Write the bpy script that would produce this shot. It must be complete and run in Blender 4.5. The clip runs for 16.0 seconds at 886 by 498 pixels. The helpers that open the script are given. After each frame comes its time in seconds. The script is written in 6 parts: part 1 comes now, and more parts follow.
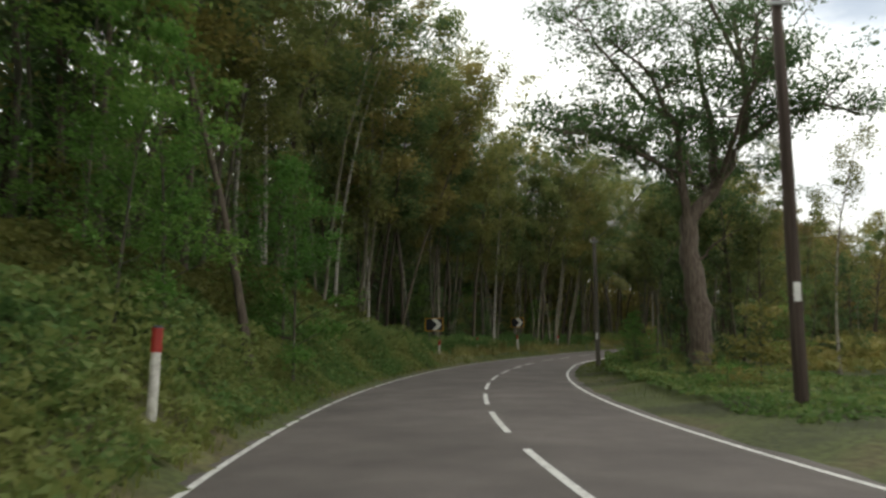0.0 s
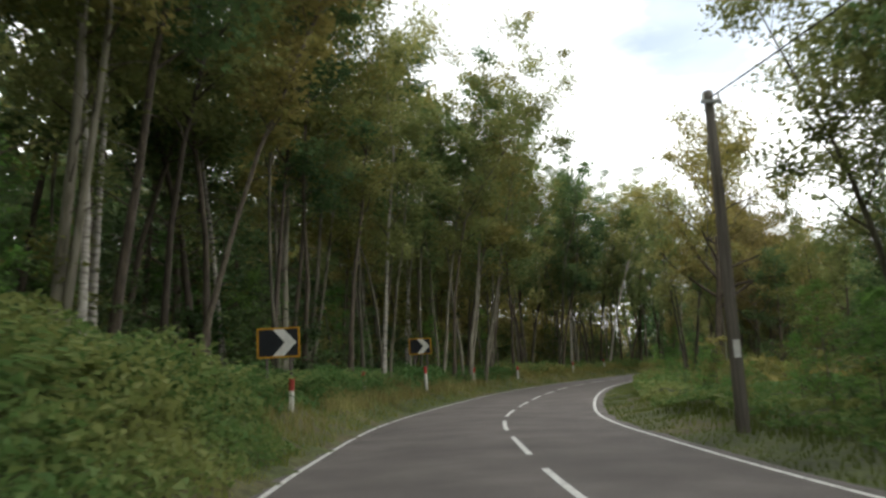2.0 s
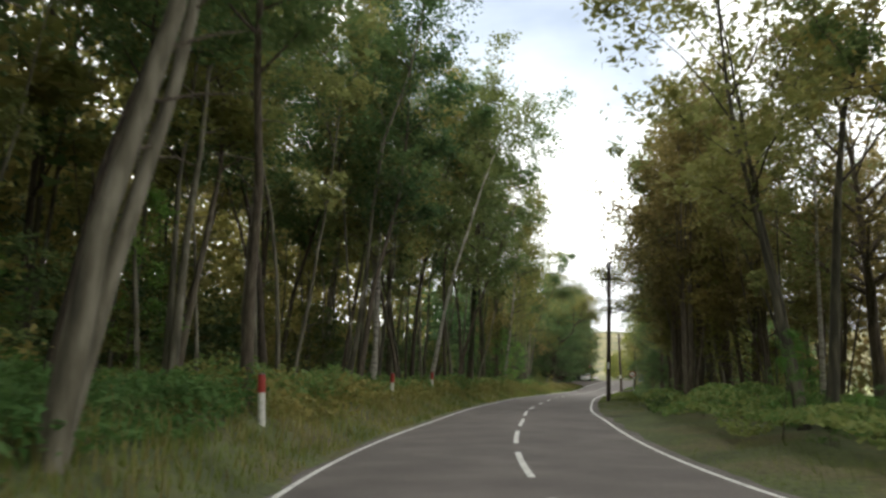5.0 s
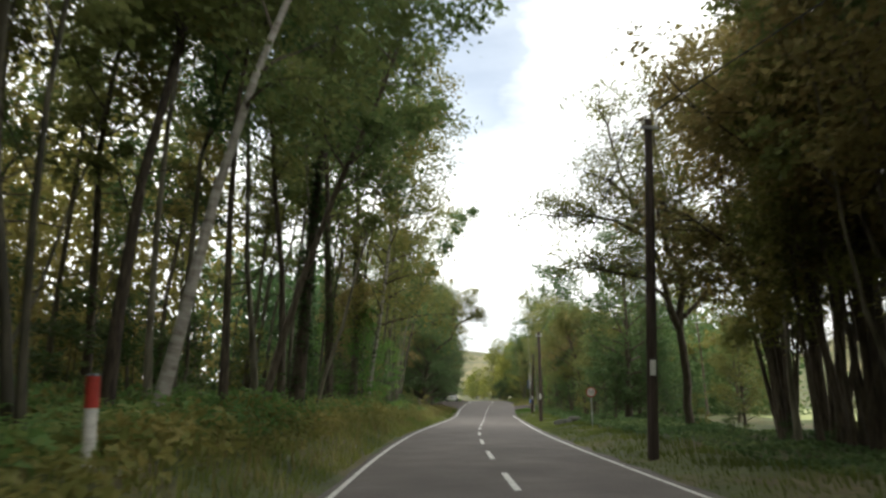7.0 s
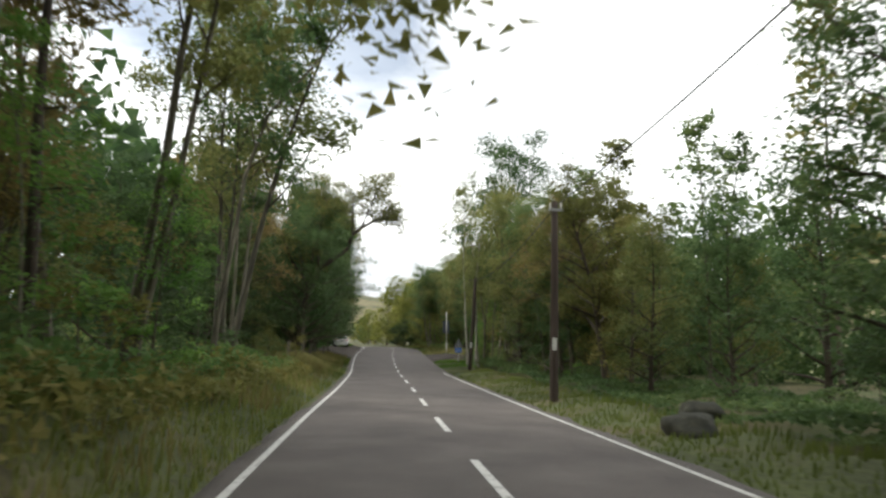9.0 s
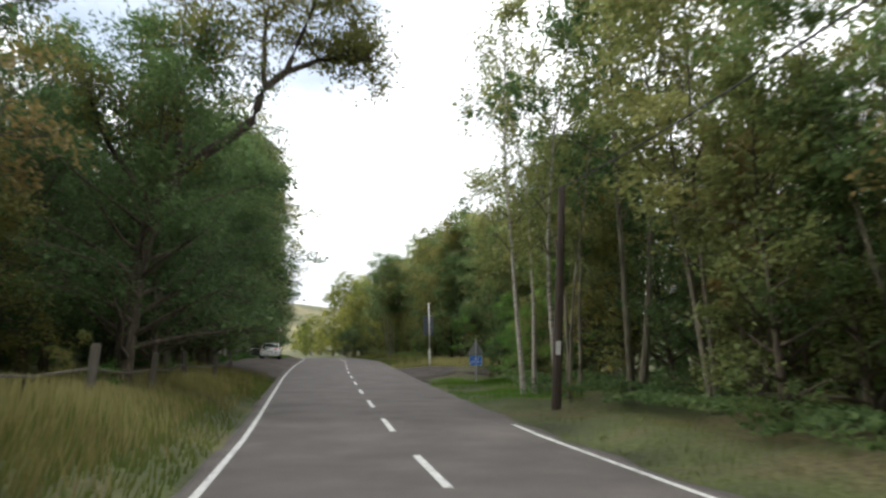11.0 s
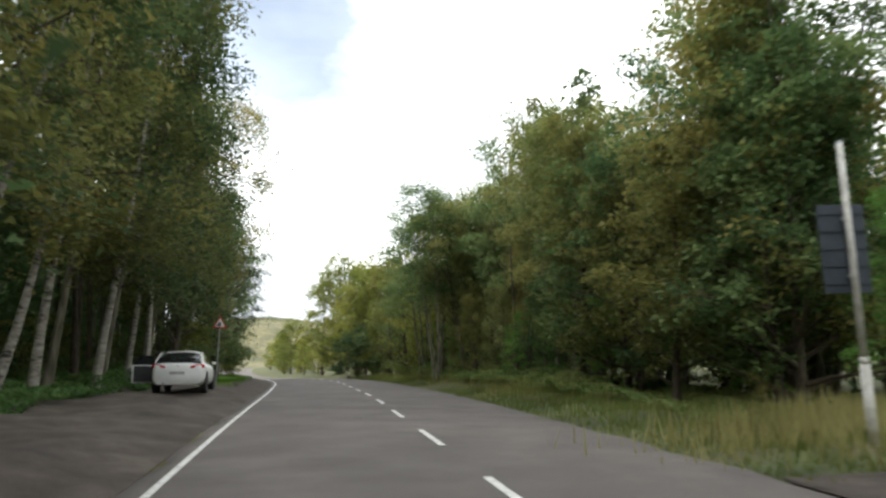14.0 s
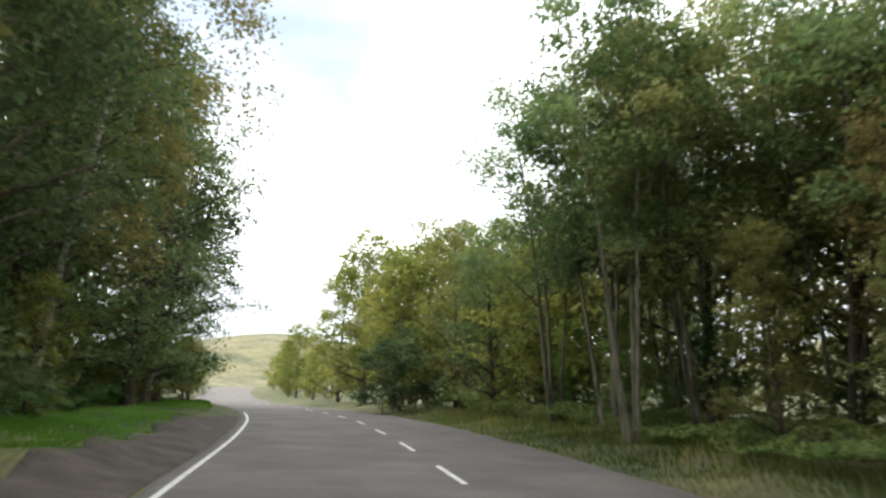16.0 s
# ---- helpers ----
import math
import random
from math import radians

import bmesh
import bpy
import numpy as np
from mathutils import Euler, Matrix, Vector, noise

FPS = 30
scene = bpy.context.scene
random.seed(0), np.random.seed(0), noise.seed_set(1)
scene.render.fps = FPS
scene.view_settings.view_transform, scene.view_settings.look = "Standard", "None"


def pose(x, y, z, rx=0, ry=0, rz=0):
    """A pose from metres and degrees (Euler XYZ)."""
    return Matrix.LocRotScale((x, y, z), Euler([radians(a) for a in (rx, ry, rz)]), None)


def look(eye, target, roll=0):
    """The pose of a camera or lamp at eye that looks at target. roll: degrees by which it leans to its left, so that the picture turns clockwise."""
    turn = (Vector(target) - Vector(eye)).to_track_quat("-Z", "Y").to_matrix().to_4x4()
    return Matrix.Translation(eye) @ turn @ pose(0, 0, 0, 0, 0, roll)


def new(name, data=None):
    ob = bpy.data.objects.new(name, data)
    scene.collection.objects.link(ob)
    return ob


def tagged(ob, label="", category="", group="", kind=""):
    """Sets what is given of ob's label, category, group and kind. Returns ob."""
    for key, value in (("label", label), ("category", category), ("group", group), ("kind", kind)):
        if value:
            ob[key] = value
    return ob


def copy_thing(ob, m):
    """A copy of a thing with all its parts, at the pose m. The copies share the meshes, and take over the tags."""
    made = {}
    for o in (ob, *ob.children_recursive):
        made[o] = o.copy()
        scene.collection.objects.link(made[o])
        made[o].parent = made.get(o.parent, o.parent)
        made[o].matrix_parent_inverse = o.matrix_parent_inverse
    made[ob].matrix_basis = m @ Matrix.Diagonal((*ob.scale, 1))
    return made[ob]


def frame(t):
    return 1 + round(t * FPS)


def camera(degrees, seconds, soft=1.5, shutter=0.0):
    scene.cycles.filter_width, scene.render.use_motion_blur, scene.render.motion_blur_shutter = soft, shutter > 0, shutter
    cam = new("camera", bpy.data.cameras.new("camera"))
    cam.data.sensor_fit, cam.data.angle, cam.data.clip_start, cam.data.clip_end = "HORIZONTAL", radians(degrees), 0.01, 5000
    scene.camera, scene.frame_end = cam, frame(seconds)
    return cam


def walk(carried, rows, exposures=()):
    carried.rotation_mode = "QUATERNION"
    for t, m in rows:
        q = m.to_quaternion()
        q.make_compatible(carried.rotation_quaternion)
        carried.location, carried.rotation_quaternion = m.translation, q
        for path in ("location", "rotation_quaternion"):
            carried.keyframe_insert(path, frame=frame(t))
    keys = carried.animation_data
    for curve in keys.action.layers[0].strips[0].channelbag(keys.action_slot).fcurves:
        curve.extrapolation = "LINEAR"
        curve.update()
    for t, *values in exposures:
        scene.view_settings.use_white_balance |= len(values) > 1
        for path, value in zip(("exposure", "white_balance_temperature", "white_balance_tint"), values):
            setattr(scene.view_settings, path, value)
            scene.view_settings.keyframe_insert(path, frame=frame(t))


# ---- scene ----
cam = camera(61.8, 16.0, soft=2.6, shutter=0.2)
PATH = [
    (0.00, pose(47.948, -126.976, 2.400, 96.25, 0.79, 48.04)),
    (0.50, pose(42.677, -123.214, 2.270, 96.76, 2.26, 45.14)),
    (1.00, pose(37.614, -119.074, 2.148, 97.43, 2.59, 42.00)),
    (1.50, pose(32.762, -114.561, 2.032, 98.15, 2.39, 39.09)),
    (2.00, pose(28.137, -109.708, 1.925, 98.95, 2.64, 36.09)),
    (2.50, pose(23.763, -104.553, 1.827, 99.41, 2.89, 33.27)),
    (3.00, pose(19.684, -99.121, 1.741, 98.81, 2.09, 30.30)),
    (3.50, pose(15.951, -93.431, 1.669, 98.60, 2.04, 24.21)),
    (4.00, pose(12.613, -87.503, 1.613, 99.08, 1.40, 21.20)),
    (4.20, pose(11.399, -85.070, 1.596, 99.22, 0.74, 20.07)),
    (4.70, pose(8.681, -78.856, 1.565, 99.62, 0.37, 17.24)),
    (5.25, pose(6.224, -71.843, 1.552, 100.24, 0.27, 12.70)),
    (5.80, pose(4.308, -64.686, 1.557, 100.81, 0.33, 8.34)),
    (6.30, pose(2.992, -58.076, 1.574, 101.09, 0.37, 5.99)),
    (6.50, pose(2.566, -55.405, 1.582, 101.37, 0.53, 5.08)),
    (7.00, pose(1.701, -48.656, 1.604, 101.34, 0.32, 3.33)),
    (7.50, pose(1.062, -41.801, 1.620, 101.79, -0.27, 0.96)),
    (8.00, pose(0.594, -34.859, 1.623, 99.11, -0.87, -2.14)),
    (8.20, pose(0.444, -32.064, 1.620, 98.02, -1.04, -2.81)),
    (8.70, pose(0.155, -25.051, 1.599, 97.20, -1.21, -4.42)),
    (9.25, pose(-0.020, -17.343, 1.556, 97.57, -1.11, -6.08)),
    (9.80, pose(-0.064, -9.679, 1.498, 98.34, -0.86, -7.43)),
    (10.30, pose(-0.026, -2.758, 1.439, 98.59, -0.63, -8.25)),
    (10.50, pose(0.000, 0.000, 1.416, 98.71, -0.28, -8.67)),
    (11.00, pose(0.060, 6.888, 1.368, 98.09, -0.17, -9.58)),
    (11.50, pose(0.078, 13.792, 1.341, 98.54, -0.10, -10.35)),
    (12.00, pose(0.054, 20.754, 1.342, 99.07, -0.59, -11.22)),
    (12.50, pose(0.005, 27.807, 1.376, 99.62, -0.16, -11.59)),
    (13.00, pose(-0.050, 34.946, 1.442, 100.11, 0.15, -10.80)),
    (13.50, pose(-0.086, 42.156, 1.536, 99.70, 0.48, -11.16)),
    (14.00, pose(-0.076, 49.421, 1.646, 99.21, 0.37, -10.95)),
    (14.50, pose(0.000, 56.726, 1.760, 99.80, 0.08, -10.17)),
    (15.00, pose(0.119, 64.067, 1.866, 100.23, -0.91, -9.62)),
    (15.50, pose(0.253, 71.442, 1.951, 100.73, -1.43, -10.03)),
    (16.00, pose(0.384, 78.846, 2.016, 101.12, -2.06, -10.08)),
]
walk(cam, PATH, exposures=[(0.0, 0.0, 6600, 6), (0.6, 0.75, 6350, 6), (1.5, 0.66, 6350, 7), (2.5, 0.34, 6450, 7), (3.2, 0.28, 6500, 7), (4.0, 0.6, 6500, 7), (6.5, 0.62, 6500, 6), (7.0, 0.5, 6500, 6), (8.0, 0.22, 6500, 6), (10.5, 0.15, 6150, 11), (11.5, 0.74, 6300, 7), (12.5, 0.05, 6300, 6), (13.5, 0.42, 6280, 6), (14.2, 0.6, 6230, 7), (15.0, 0.85, 6230, 7), (16.0, 0.88, 6230, 7)])

# ---- world and light ----
SUN_EL, SUN_AZ = radians(38), radians(-75)
world = bpy.data.worlds.new("sky")
scene.world = world
world.use_nodes = True
wn, wl = world.node_tree.nodes, world.node_tree.links
wn.clear()
sky = wn.new("ShaderNodeTexSky")
sky.sky_type, sky.sun_disc = "NISHITA", False
sky.sun_elevation, sky.sun_rotation = SUN_EL, SUN_AZ
wcoord = wn.new("ShaderNodeTexCoord")
wmap = wn.new("ShaderNodeMapping")
wmap.inputs["Scale"].default_value = (1.0, 1.0, 2.6)
cloud = wn.new("ShaderNodeTexNoise")
cloud.inputs["Scale"].default_value, cloud.inputs["Detail"].default_value, cloud.inputs["Roughness"].default_value = 1.7, 7, 0.55
cover = wn.new("ShaderNodeValToRGB")
cover.color_ramp.elements[0].position, cover.color_ramp.elements[1].position = 0.24, 0.40
cover.color_ramp.elements[0].color = (0.32, 0.32, 0.32, 1)
# the break in the clouds stands north-north-west, a third of the way up
breakdir = wn.new("ShaderNodeVectorMath")
breakdir.operation = "DOT_PRODUCT"
breakdir.inputs[1].default_value = (-0.13, 0.89, 0.437)
breakamt = wn.new("ShaderNodeMapRange")
breakamt.interpolation_type = "SMOOTHSTEP"
breakamt.inputs["From Min"].default_value, breakamt.inputs["From Max"].default_value = 0.955, 0.995
breakamt.inputs["To Min"].default_value, breakamt.inputs["To Max"].default_value = 0.0, 0.36
thin = wn.new("ShaderNodeMath")
thin.operation = "SUBTRACT"
grey = wn.new("ShaderNodeTexNoise")
grey.inputs["Scale"].default_value, grey.inputs["Detail"].default_value = 3.1, 6
tone = wn.new("ShaderNodeValToRGB")
tone.color_ramp.elements[0].position, tone.color_ramp.elements[1].position = 0.33, 0.54
tone.color_ramp.elements[0].color, tone.color_ramp.elements[1].color = (8.6, 8.7, 8.9, 1), (14.3, 14.2, 13.9, 1)
skymix = wn.new("ShaderNodeMix")
skymix.data_type = "RGBA"
background = wn.new("ShaderNodeBackground")
background.inputs["Strength"].default_value = 0.115
wout = wn.new("ShaderNodeOutputWorld")
wl.new(wcoord.outputs["Generated"], wmap.inputs["Vector"])
wl.new(wmap.outputs["Vector"], cloud.inputs["Vector"])
wl.new(wmap.outputs["Vector"], grey.inputs["Vector"])
wl.new(wcoord.outputs["Generated"], breakdir.inputs[0])
wl.new(breakdir.outputs["Value"], breakamt.inputs["Value"])
wl.new(cloud.outputs["Fac"], thin.inputs[0])
wl.new(breakamt.outputs["Result"], thin.inputs[1])
wl.new(thin.outputs["Value"], cover.inputs["Fac"])
# clouds lie thicker and greyer towards the horizon
split = wn.new("ShaderNodeSeparateXYZ")
lowgrey = wn.new("ShaderNodeMapRange")
lowgrey.inputs["From Min"].default_value, lowgrey.inputs["From Max"].default_value = 0.05, 0.2
lowgrey.inputs["To Min"].default_value, lowgrey.inputs["To Max"].default_value = 0.18, 0.0
greyer = wn.new("ShaderNodeMath")
greyer.operation = "SUBTRACT"
wl.new(wcoord.outputs["Generated"], split.inputs[0])
wl.new(split.outputs["Z"], lowgrey.inputs["Value"])
wl.new(grey.outputs["Fac"], greyer.inputs[0])
wl.new(lowgrey.outputs["Result"], greyer.inputs[1])
wl.new(greyer.outputs["Value"], tone.inputs["Fac"])
wl.new(cover.outputs["Color"], skymix.inputs["Factor"])
wl.new(sky.outputs["Color"], skymix.inputs["A"])
wl.new(tone.outputs["Color"], skymix.inputs["B"])
wl.new(skymix.outputs["Result"], background.inputs["Color"])
wl.new(background.outputs["Background"], wout.inputs["Surface"])

sun = new("sun", bpy.data.lights.new("sun", "SUN"))
sun.data.energy, sun.data.angle, sun.data.color = 2.0, radians(14), (1.0, 0.94, 0.84)
sun.matrix_world = look((0, 0, 0), (-math.sin(SUN_AZ) * math.cos(SUN_EL), -math.cos(SUN_AZ) * math.cos(SUN_EL), -math.sin(SUN_EL)))

# ---- materials ----
def ramp_material(name, stops, scale=4.0, detail=6, rough=0.8, bump=0.0, bump_scale=40.0, metal=0.0, per_object=0.0, per_island=0.0, stretch=(1, 1, 1), fine=0.0, coords="Object", through_light=0.0, gloss=0.5):
    """Noise-driven colour with a second fine scale, relief, and shifts by object or island."""
    m = bpy.data.materials.new(name)
    m.use_nodes = True
    n, l = m.node_tree.nodes, m.node_tree.links
    b = n["Principled BSDF"]
    tc, mp = n.new("ShaderNodeTexCoord"), n.new("ShaderNodeMapping")
    mp.inputs["Scale"].default_value = stretch
    l.new(tc.outputs[coords], mp.inputs["Vector"])
    no = n.new("ShaderNodeTexNoise")
    no.inputs["Scale"].default_value, no.inputs["Detail"].default_value = scale, detail
    l.new(mp.outputs["Vector"], no.inputs["Vector"])
    fac = no.outputs["Fac"]
    for source, amount in (("object", per_object), ("island", per_island)):
        if amount:
            rnd = n.new("ShaderNodeObjectInfo" if source == "object" else "ShaderNodeNewGeometry")
            ma = n.new("ShaderNodeMath")
            ma.operation = "MULTIPLY_ADD"
            ma.inputs[1].default_value = amount
            l.new(rnd.outputs["Random" if source == "object" else "Random Per Island"], ma.inputs[0])
            ad = n.new("ShaderNodeMath")
            ad.operation = "ADD"
            ad.inputs[1].default_value = -amount / 2
            l.new(fac, ad.inputs[0])
            l.new(ad.outputs[0], ma.inputs[2])
            fac = ma.outputs[0]
    cr = n.new("ShaderNodeValToRGB")
    while len(cr.color_ramp.elements) < len(stops):
        cr.color_ramp.elements.new(0.5)
    for e, (p, c) in zip(cr.color_ramp.elements, stops):
        e.position, e.color = p, (*c, 1)
    l.new(fac, cr.inputs["Fac"])
    col = cr.outputs["Color"]
    if fine:
        f2 = n.new("ShaderNodeTexNoise")
        f2.inputs["Scale"].default_value, f2.inputs["Detail"].default_value = bump_scale, 4
        l.new(mp.outputs["Vector"], f2.inputs["Vector"])
        mr = n.new("ShaderNodeMapRange")
        mr.inputs["From Min"].default_value, mr.inputs["From Max"].default_value = 0.3, 0.7
        mr.inputs["To Min"].default_value, mr.inputs["To Max"].default_value = 1 - fine, 1 + fine
        l.new(f2.outputs["Fac"], mr.inputs["Value"])
        mx = n.new("ShaderNodeMix")
        mx.data_type, mx.blend_type = "RGBA", "MULTIPLY"
        mx.inputs["Factor"].default_value = 1.0
        l.new(col, mx.inputs["A"])
        l.new(mr.outputs["Result"], mx.inputs["B"])
        col = mx.outputs["Result"]
    l.new(col, b.inputs["Base Color"])
    b.inputs["Roughness"].default_value, b.inputs["Metallic"].default_value = rough, metal
    b.inputs["Specular IOR Level"].default_value = gloss
    if bump:
        bn, bp = n.new("ShaderNodeTexNoise"), n.new("ShaderNodeBump")
        bn.inputs["Scale"].default_value, bn.inputs["Detail"].default_value = bump_scale, 5
        l.new(mp.outputs["Vector"], bn.inputs["Vector"])
        bp.inputs["Strength"].default_value, bp.inputs["Distance"].default_value = bump, 0.02
        l.new(bn.outputs["Fac"], bp.inputs["Height"])
        l.new(bp.outputs["Normal"], b.inputs["Normal"])
    if through_light:
        tr, ms = n.new("ShaderNodeBsdfTranslucent"), n.new("ShaderNodeMixShader")
        ms.inputs["Fac"].default_value = through_light
        l.new(col, tr.inputs["Color"])
        l.new(b.outputs["BSDF"], ms.inputs[1])
        l.new(tr.outputs["BSDF"], ms.inputs[2])
        l.new(ms.outputs["Shader"], n["Material Output"].inputs["Surface"])
    return m


def leaf_material(name, dark, mid, light):
    return ramp_material(name, [(0.2, dark), (0.5, mid), (0.8, light)], scale=0.35, detail=3, rough=0.6, gloss=0.2, per_object=0.4, per_island=0.25, through_light=0.5)


M_LEAF = leaf_material("woodland_leaf", (0.059, 0.107, 0.043), (0.105, 0.167, 0.061), (0.220, 0.275, 0.104))
M_LEAF_FRESH = leaf_material("fresh_leaf", (0.075, 0.168, 0.038), (0.126, 0.254, 0.054), (0.251, 0.387, 0.094))
# dark green, taken lower still so the colour holds the shade under the trees
M_LEAF_DARK = leaf_material("shaded_dark_leaf", (0.040, 0.070, 0.028), (0.072, 0.110, 0.042), (0.138, 0.174, 0.070))
M_LEAF_OLIVE = leaf_material("olive_leaf", (0.124, 0.134, 0.041), (0.189, 0.194, 0.057), (0.315, 0.265, 0.089))
M_LEAF_BIRCH = leaf_material("birch_leaf", (0.136, 0.168, 0.058), (0.199, 0.225, 0.078), (0.337, 0.326, 0.121))
M_LEAF_RUSSET = leaf_material("russet_leaf", (0.130, 0.118, 0.042), (0.215, 0.178, 0.068), (0.330, 0.245, 0.100))
# brighter yellow leaf: the sunlight on far trees is in the colour
M_LEAF_SUN = leaf_material("sunlit_leaf", (0.125, 0.155, 0.035), (0.215, 0.235, 0.052), (0.370, 0.345, 0.085))
M_FERN = leaf_material("bracken_frond", (0.080, 0.164, 0.048), (0.126, 0.212, 0.063), (0.252, 0.278, 0.092))
M_GRASS = leaf_material("long_grass", (0.095, 0.125, 0.030), (0.165, 0.200, 0.050), (0.290, 0.290, 0.090))
M_TURF = leaf_material("fresh_turf", (0.083, 0.174, 0.021), (0.123, 0.25, 0.031), (0.186, 0.337, 0.054))
M_DRYGRASS = leaf_material("dry_grass", (0.16, 0.13, 0.05), (0.27, 0.24, 0.09), (0.42, 0.39, 0.17))
M_BARK = ramp_material("brown_bark", [(0.3, (0.034, 0.025, 0.017)), (0.55, (0.085, 0.066, 0.046)), (0.75, (0.150, 0.128, 0.090))], scale=5, stretch=(3, 3, 0.5), rough=0.9, bump=0.9, bump_scale=18, per_object=0.25)
M_BARK_GREY = ramp_material("grey_green_bark", [(0.3, (0.046, 0.042, 0.028)), (0.5, (0.115, 0.102, 0.070)), (0.72, (0.225, 0.205, 0.155))], scale=2.2, stretch=(3, 3, 0.6), rough=0.9, bump=0.8, bump_scale=16, per_object=0.3)
M_BARK_BIRCH = ramp_material("birch_bark", [(0.28, (0.035, 0.030, 0.025)), (0.42, (0.250, 0.225, 0.190)), (0.7, (0.430, 0.400, 0.350))], scale=5, stretch=(0.7, 0.7, 2.2), rough=0.75, bump=0.4, bump_scale=14, per_object=0.15)
M_BARK_OAK = ramp_material("pinkish_oak_bark", [(0.3, (0.060, 0.045, 0.034)), (0.5, (0.125, 0.095, 0.074)), (0.75, (0.200, 0.165, 0.130))], scale=3, stretch=(3, 3, 0.6), rough=0.9, bump=1.0, bump_scale=14)
M_ASPHALT = ramp_material("worn_asphalt", [(0.3, (0.092, 0.079, 0.072)), (0.55, (0.124, 0.107, 0.097)), (0.75, (0.164, 0.143, 0.129))], scale=0.7, detail=8, rough=0.85, bump=0.5, bump_scale=160, fine=0.28)
M_LINE = ramp_material("worn_road_paint", [(0.3, (0.30, 0.29, 0.27)), (0.45, (0.62, 0.61, 0.58)), (0.7, (0.74, 0.73, 0.70))], scale=9, detail=8, rough=0.7, bump=0.3, bump_scale=120)
M_GROUND = ramp_material("woodland_floor", [(0.32, (0.035, 0.040, 0.014)), (0.48, (0.070, 0.085, 0.024)), (0.6, (0.095, 0.080, 0.035)), (0.75, (0.140, 0.150, 0.050))], scale=0.35, detail=9, rough=0.95, bump=1.0, bump_scale=9, fine=0.4)
M_DIRT = ramp_material("bare_earth", [(0.3, (0.030, 0.022, 0.017)), (0.52, (0.058, 0.044, 0.035)), (0.72, (0.098, 0.078, 0.063))], scale=1.3, detail=9, rough=0.92, bump=1.0, bump_scale=30, fine=0.3)
M_POLE = ramp_material("creosoted_pole", [(0.3, (0.024, 0.016, 0.012)), (0.6, (0.054, 0.036, 0.027)), (0.8, (0.085, 0.064, 0.052))], scale=3, stretch=(6, 6, 0.25), rough=0.85, bump=0.6, bump_scale=25, per_object=0.3)
M_POLE_GREY = ramp_material("weathered_pole", [(0.3, (0.090, 0.078, 0.065)), (0.6, (0.160, 0.140, 0.118)), (0.8, (0.230, 0.205, 0.180))], scale=3, stretch=(6, 6, 0.25), rough=0.85, bump=0.6, bump_scale=25)
M_STEEL = ramp_material("galvanised_steel", [(0.3, (0.30, 0.31, 0.31)), (0.7, (0.42, 0.43, 0.43))], scale=6, rough=0.5, metal=0.5, bump=0.1, fine=0.1)
M_SIGNBACK = ramp_material("grey_sign_back", [(0.3, (0.145, 0.150, 0.150)), (0.7, (0.210, 0.215, 0.215))], scale=4, rough=0.6, fine=0.12)
M_BLACK = ramp_material("black_sign_face", [(0.3, (0.008, 0.010, 0.014)), (0.7, (0.016, 0.018, 0.024))], scale=6, rough=0.45)
M_WHITE = ramp_material("white_sign_face", [(0.3, (0.56, 0.55, 0.52)), (0.6, (0.70, 0.69, 0.66))], scale=5, rough=0.5, fine=0.06)
M_YELLOW = ramp_material("amber_border", [(0.3, (0.48, 0.24, 0.012)), (0.7, (0.60, 0.32, 0.020))], scale=8, rough=0.5, fine=0.1)
M_RED = ramp_material("red_reflective_band", [(0.3, (0.25, 0.022, 0.015)), (0.7, (0.38, 0.034, 0.022))], scale=8, rough=0.5, fine=0.1)
M_BLUE = ramp_material("blue_sign_face", [(0.3, (0.018, 0.130, 0.56)), (0.7, (0.028, 0.170, 0.66))], scale=5, rough=0.45)
M_POSTWHITE = ramp_material("dirty_white_plastic", [(0.3, (0.42, 0.40, 0.35)), (0.6, (0.66, 0.64, 0.59))], scale=9, rough=0.6, fine=0.15)
M_WIRE = ramp_material("black_cable", [(0.3, (0.012, 0.012, 0.012)), (0.7, (0.022, 0.022, 0.022))], scale=3, rough=0.6)
M_FENCE = ramp_material("weathered_fence_wood", [(0.3, (0.075, 0.064, 0.048)), (0.7, (0.165, 0.148, 0.118))], scale=3, stretch=(4, 4, 0.5), rough=0.9, bump=0.7, bump_scale=20, per_object=0.3)
M_STONE = ramp_material("dark_mossy_stone", [(0.3, (0.020, 0.022, 0.016)), (0.6, (0.050, 0.050, 0.036)), (0.8, (0.090, 0.085, 0.060))], scale=5, rough=0.95, bump=1.0, bump_scale=18)
# meadow grass with a raised base colour that carries the sunlight on it
M_MEADOW = ramp_material("sunlit_meadow", [(0.3, (0.200, 0.235, 0.090)), (0.5, (0.290, 0.315, 0.130)), (0.7, (0.380, 0.380, 0.180))], scale=0.12, detail=9, rough=0.95, fine=0.3, bump=0.5, bump_scale=6)
# yellowish and lighter than the wood floor: the hill's sunlight is in its colour
M_HILL = ramp_material("distant_hillside", [(0.3, (0.060, 0.068, 0.030)), (0.5, (0.135, 0.122, 0.056)), (0.7, (0.215, 0.185, 0.090))], scale=0.03, detail=10, rough=1.0, fine=0.45, bump_scale=0.25)

# ---- helpers of this scene ----
def mesh_object(name, verts, faces, material, parent=None, label="", smooth=False):
    me = bpy.data.meshes.new(name)
    me.from_pydata([tuple(v) for v in verts], [], [tuple(f) for f in faces])
    for mat in (material if isinstance(material, (list, tuple)) else [material]):
        me.materials.append(mat)
    if smooth:
        me.polygons.foreach_set("use_smooth", [True] * len(me.polygons))
    me.update()
    ob = new(name, me)
    ob.parent = parent
    if label:
        tagged(ob, label)
    return ob


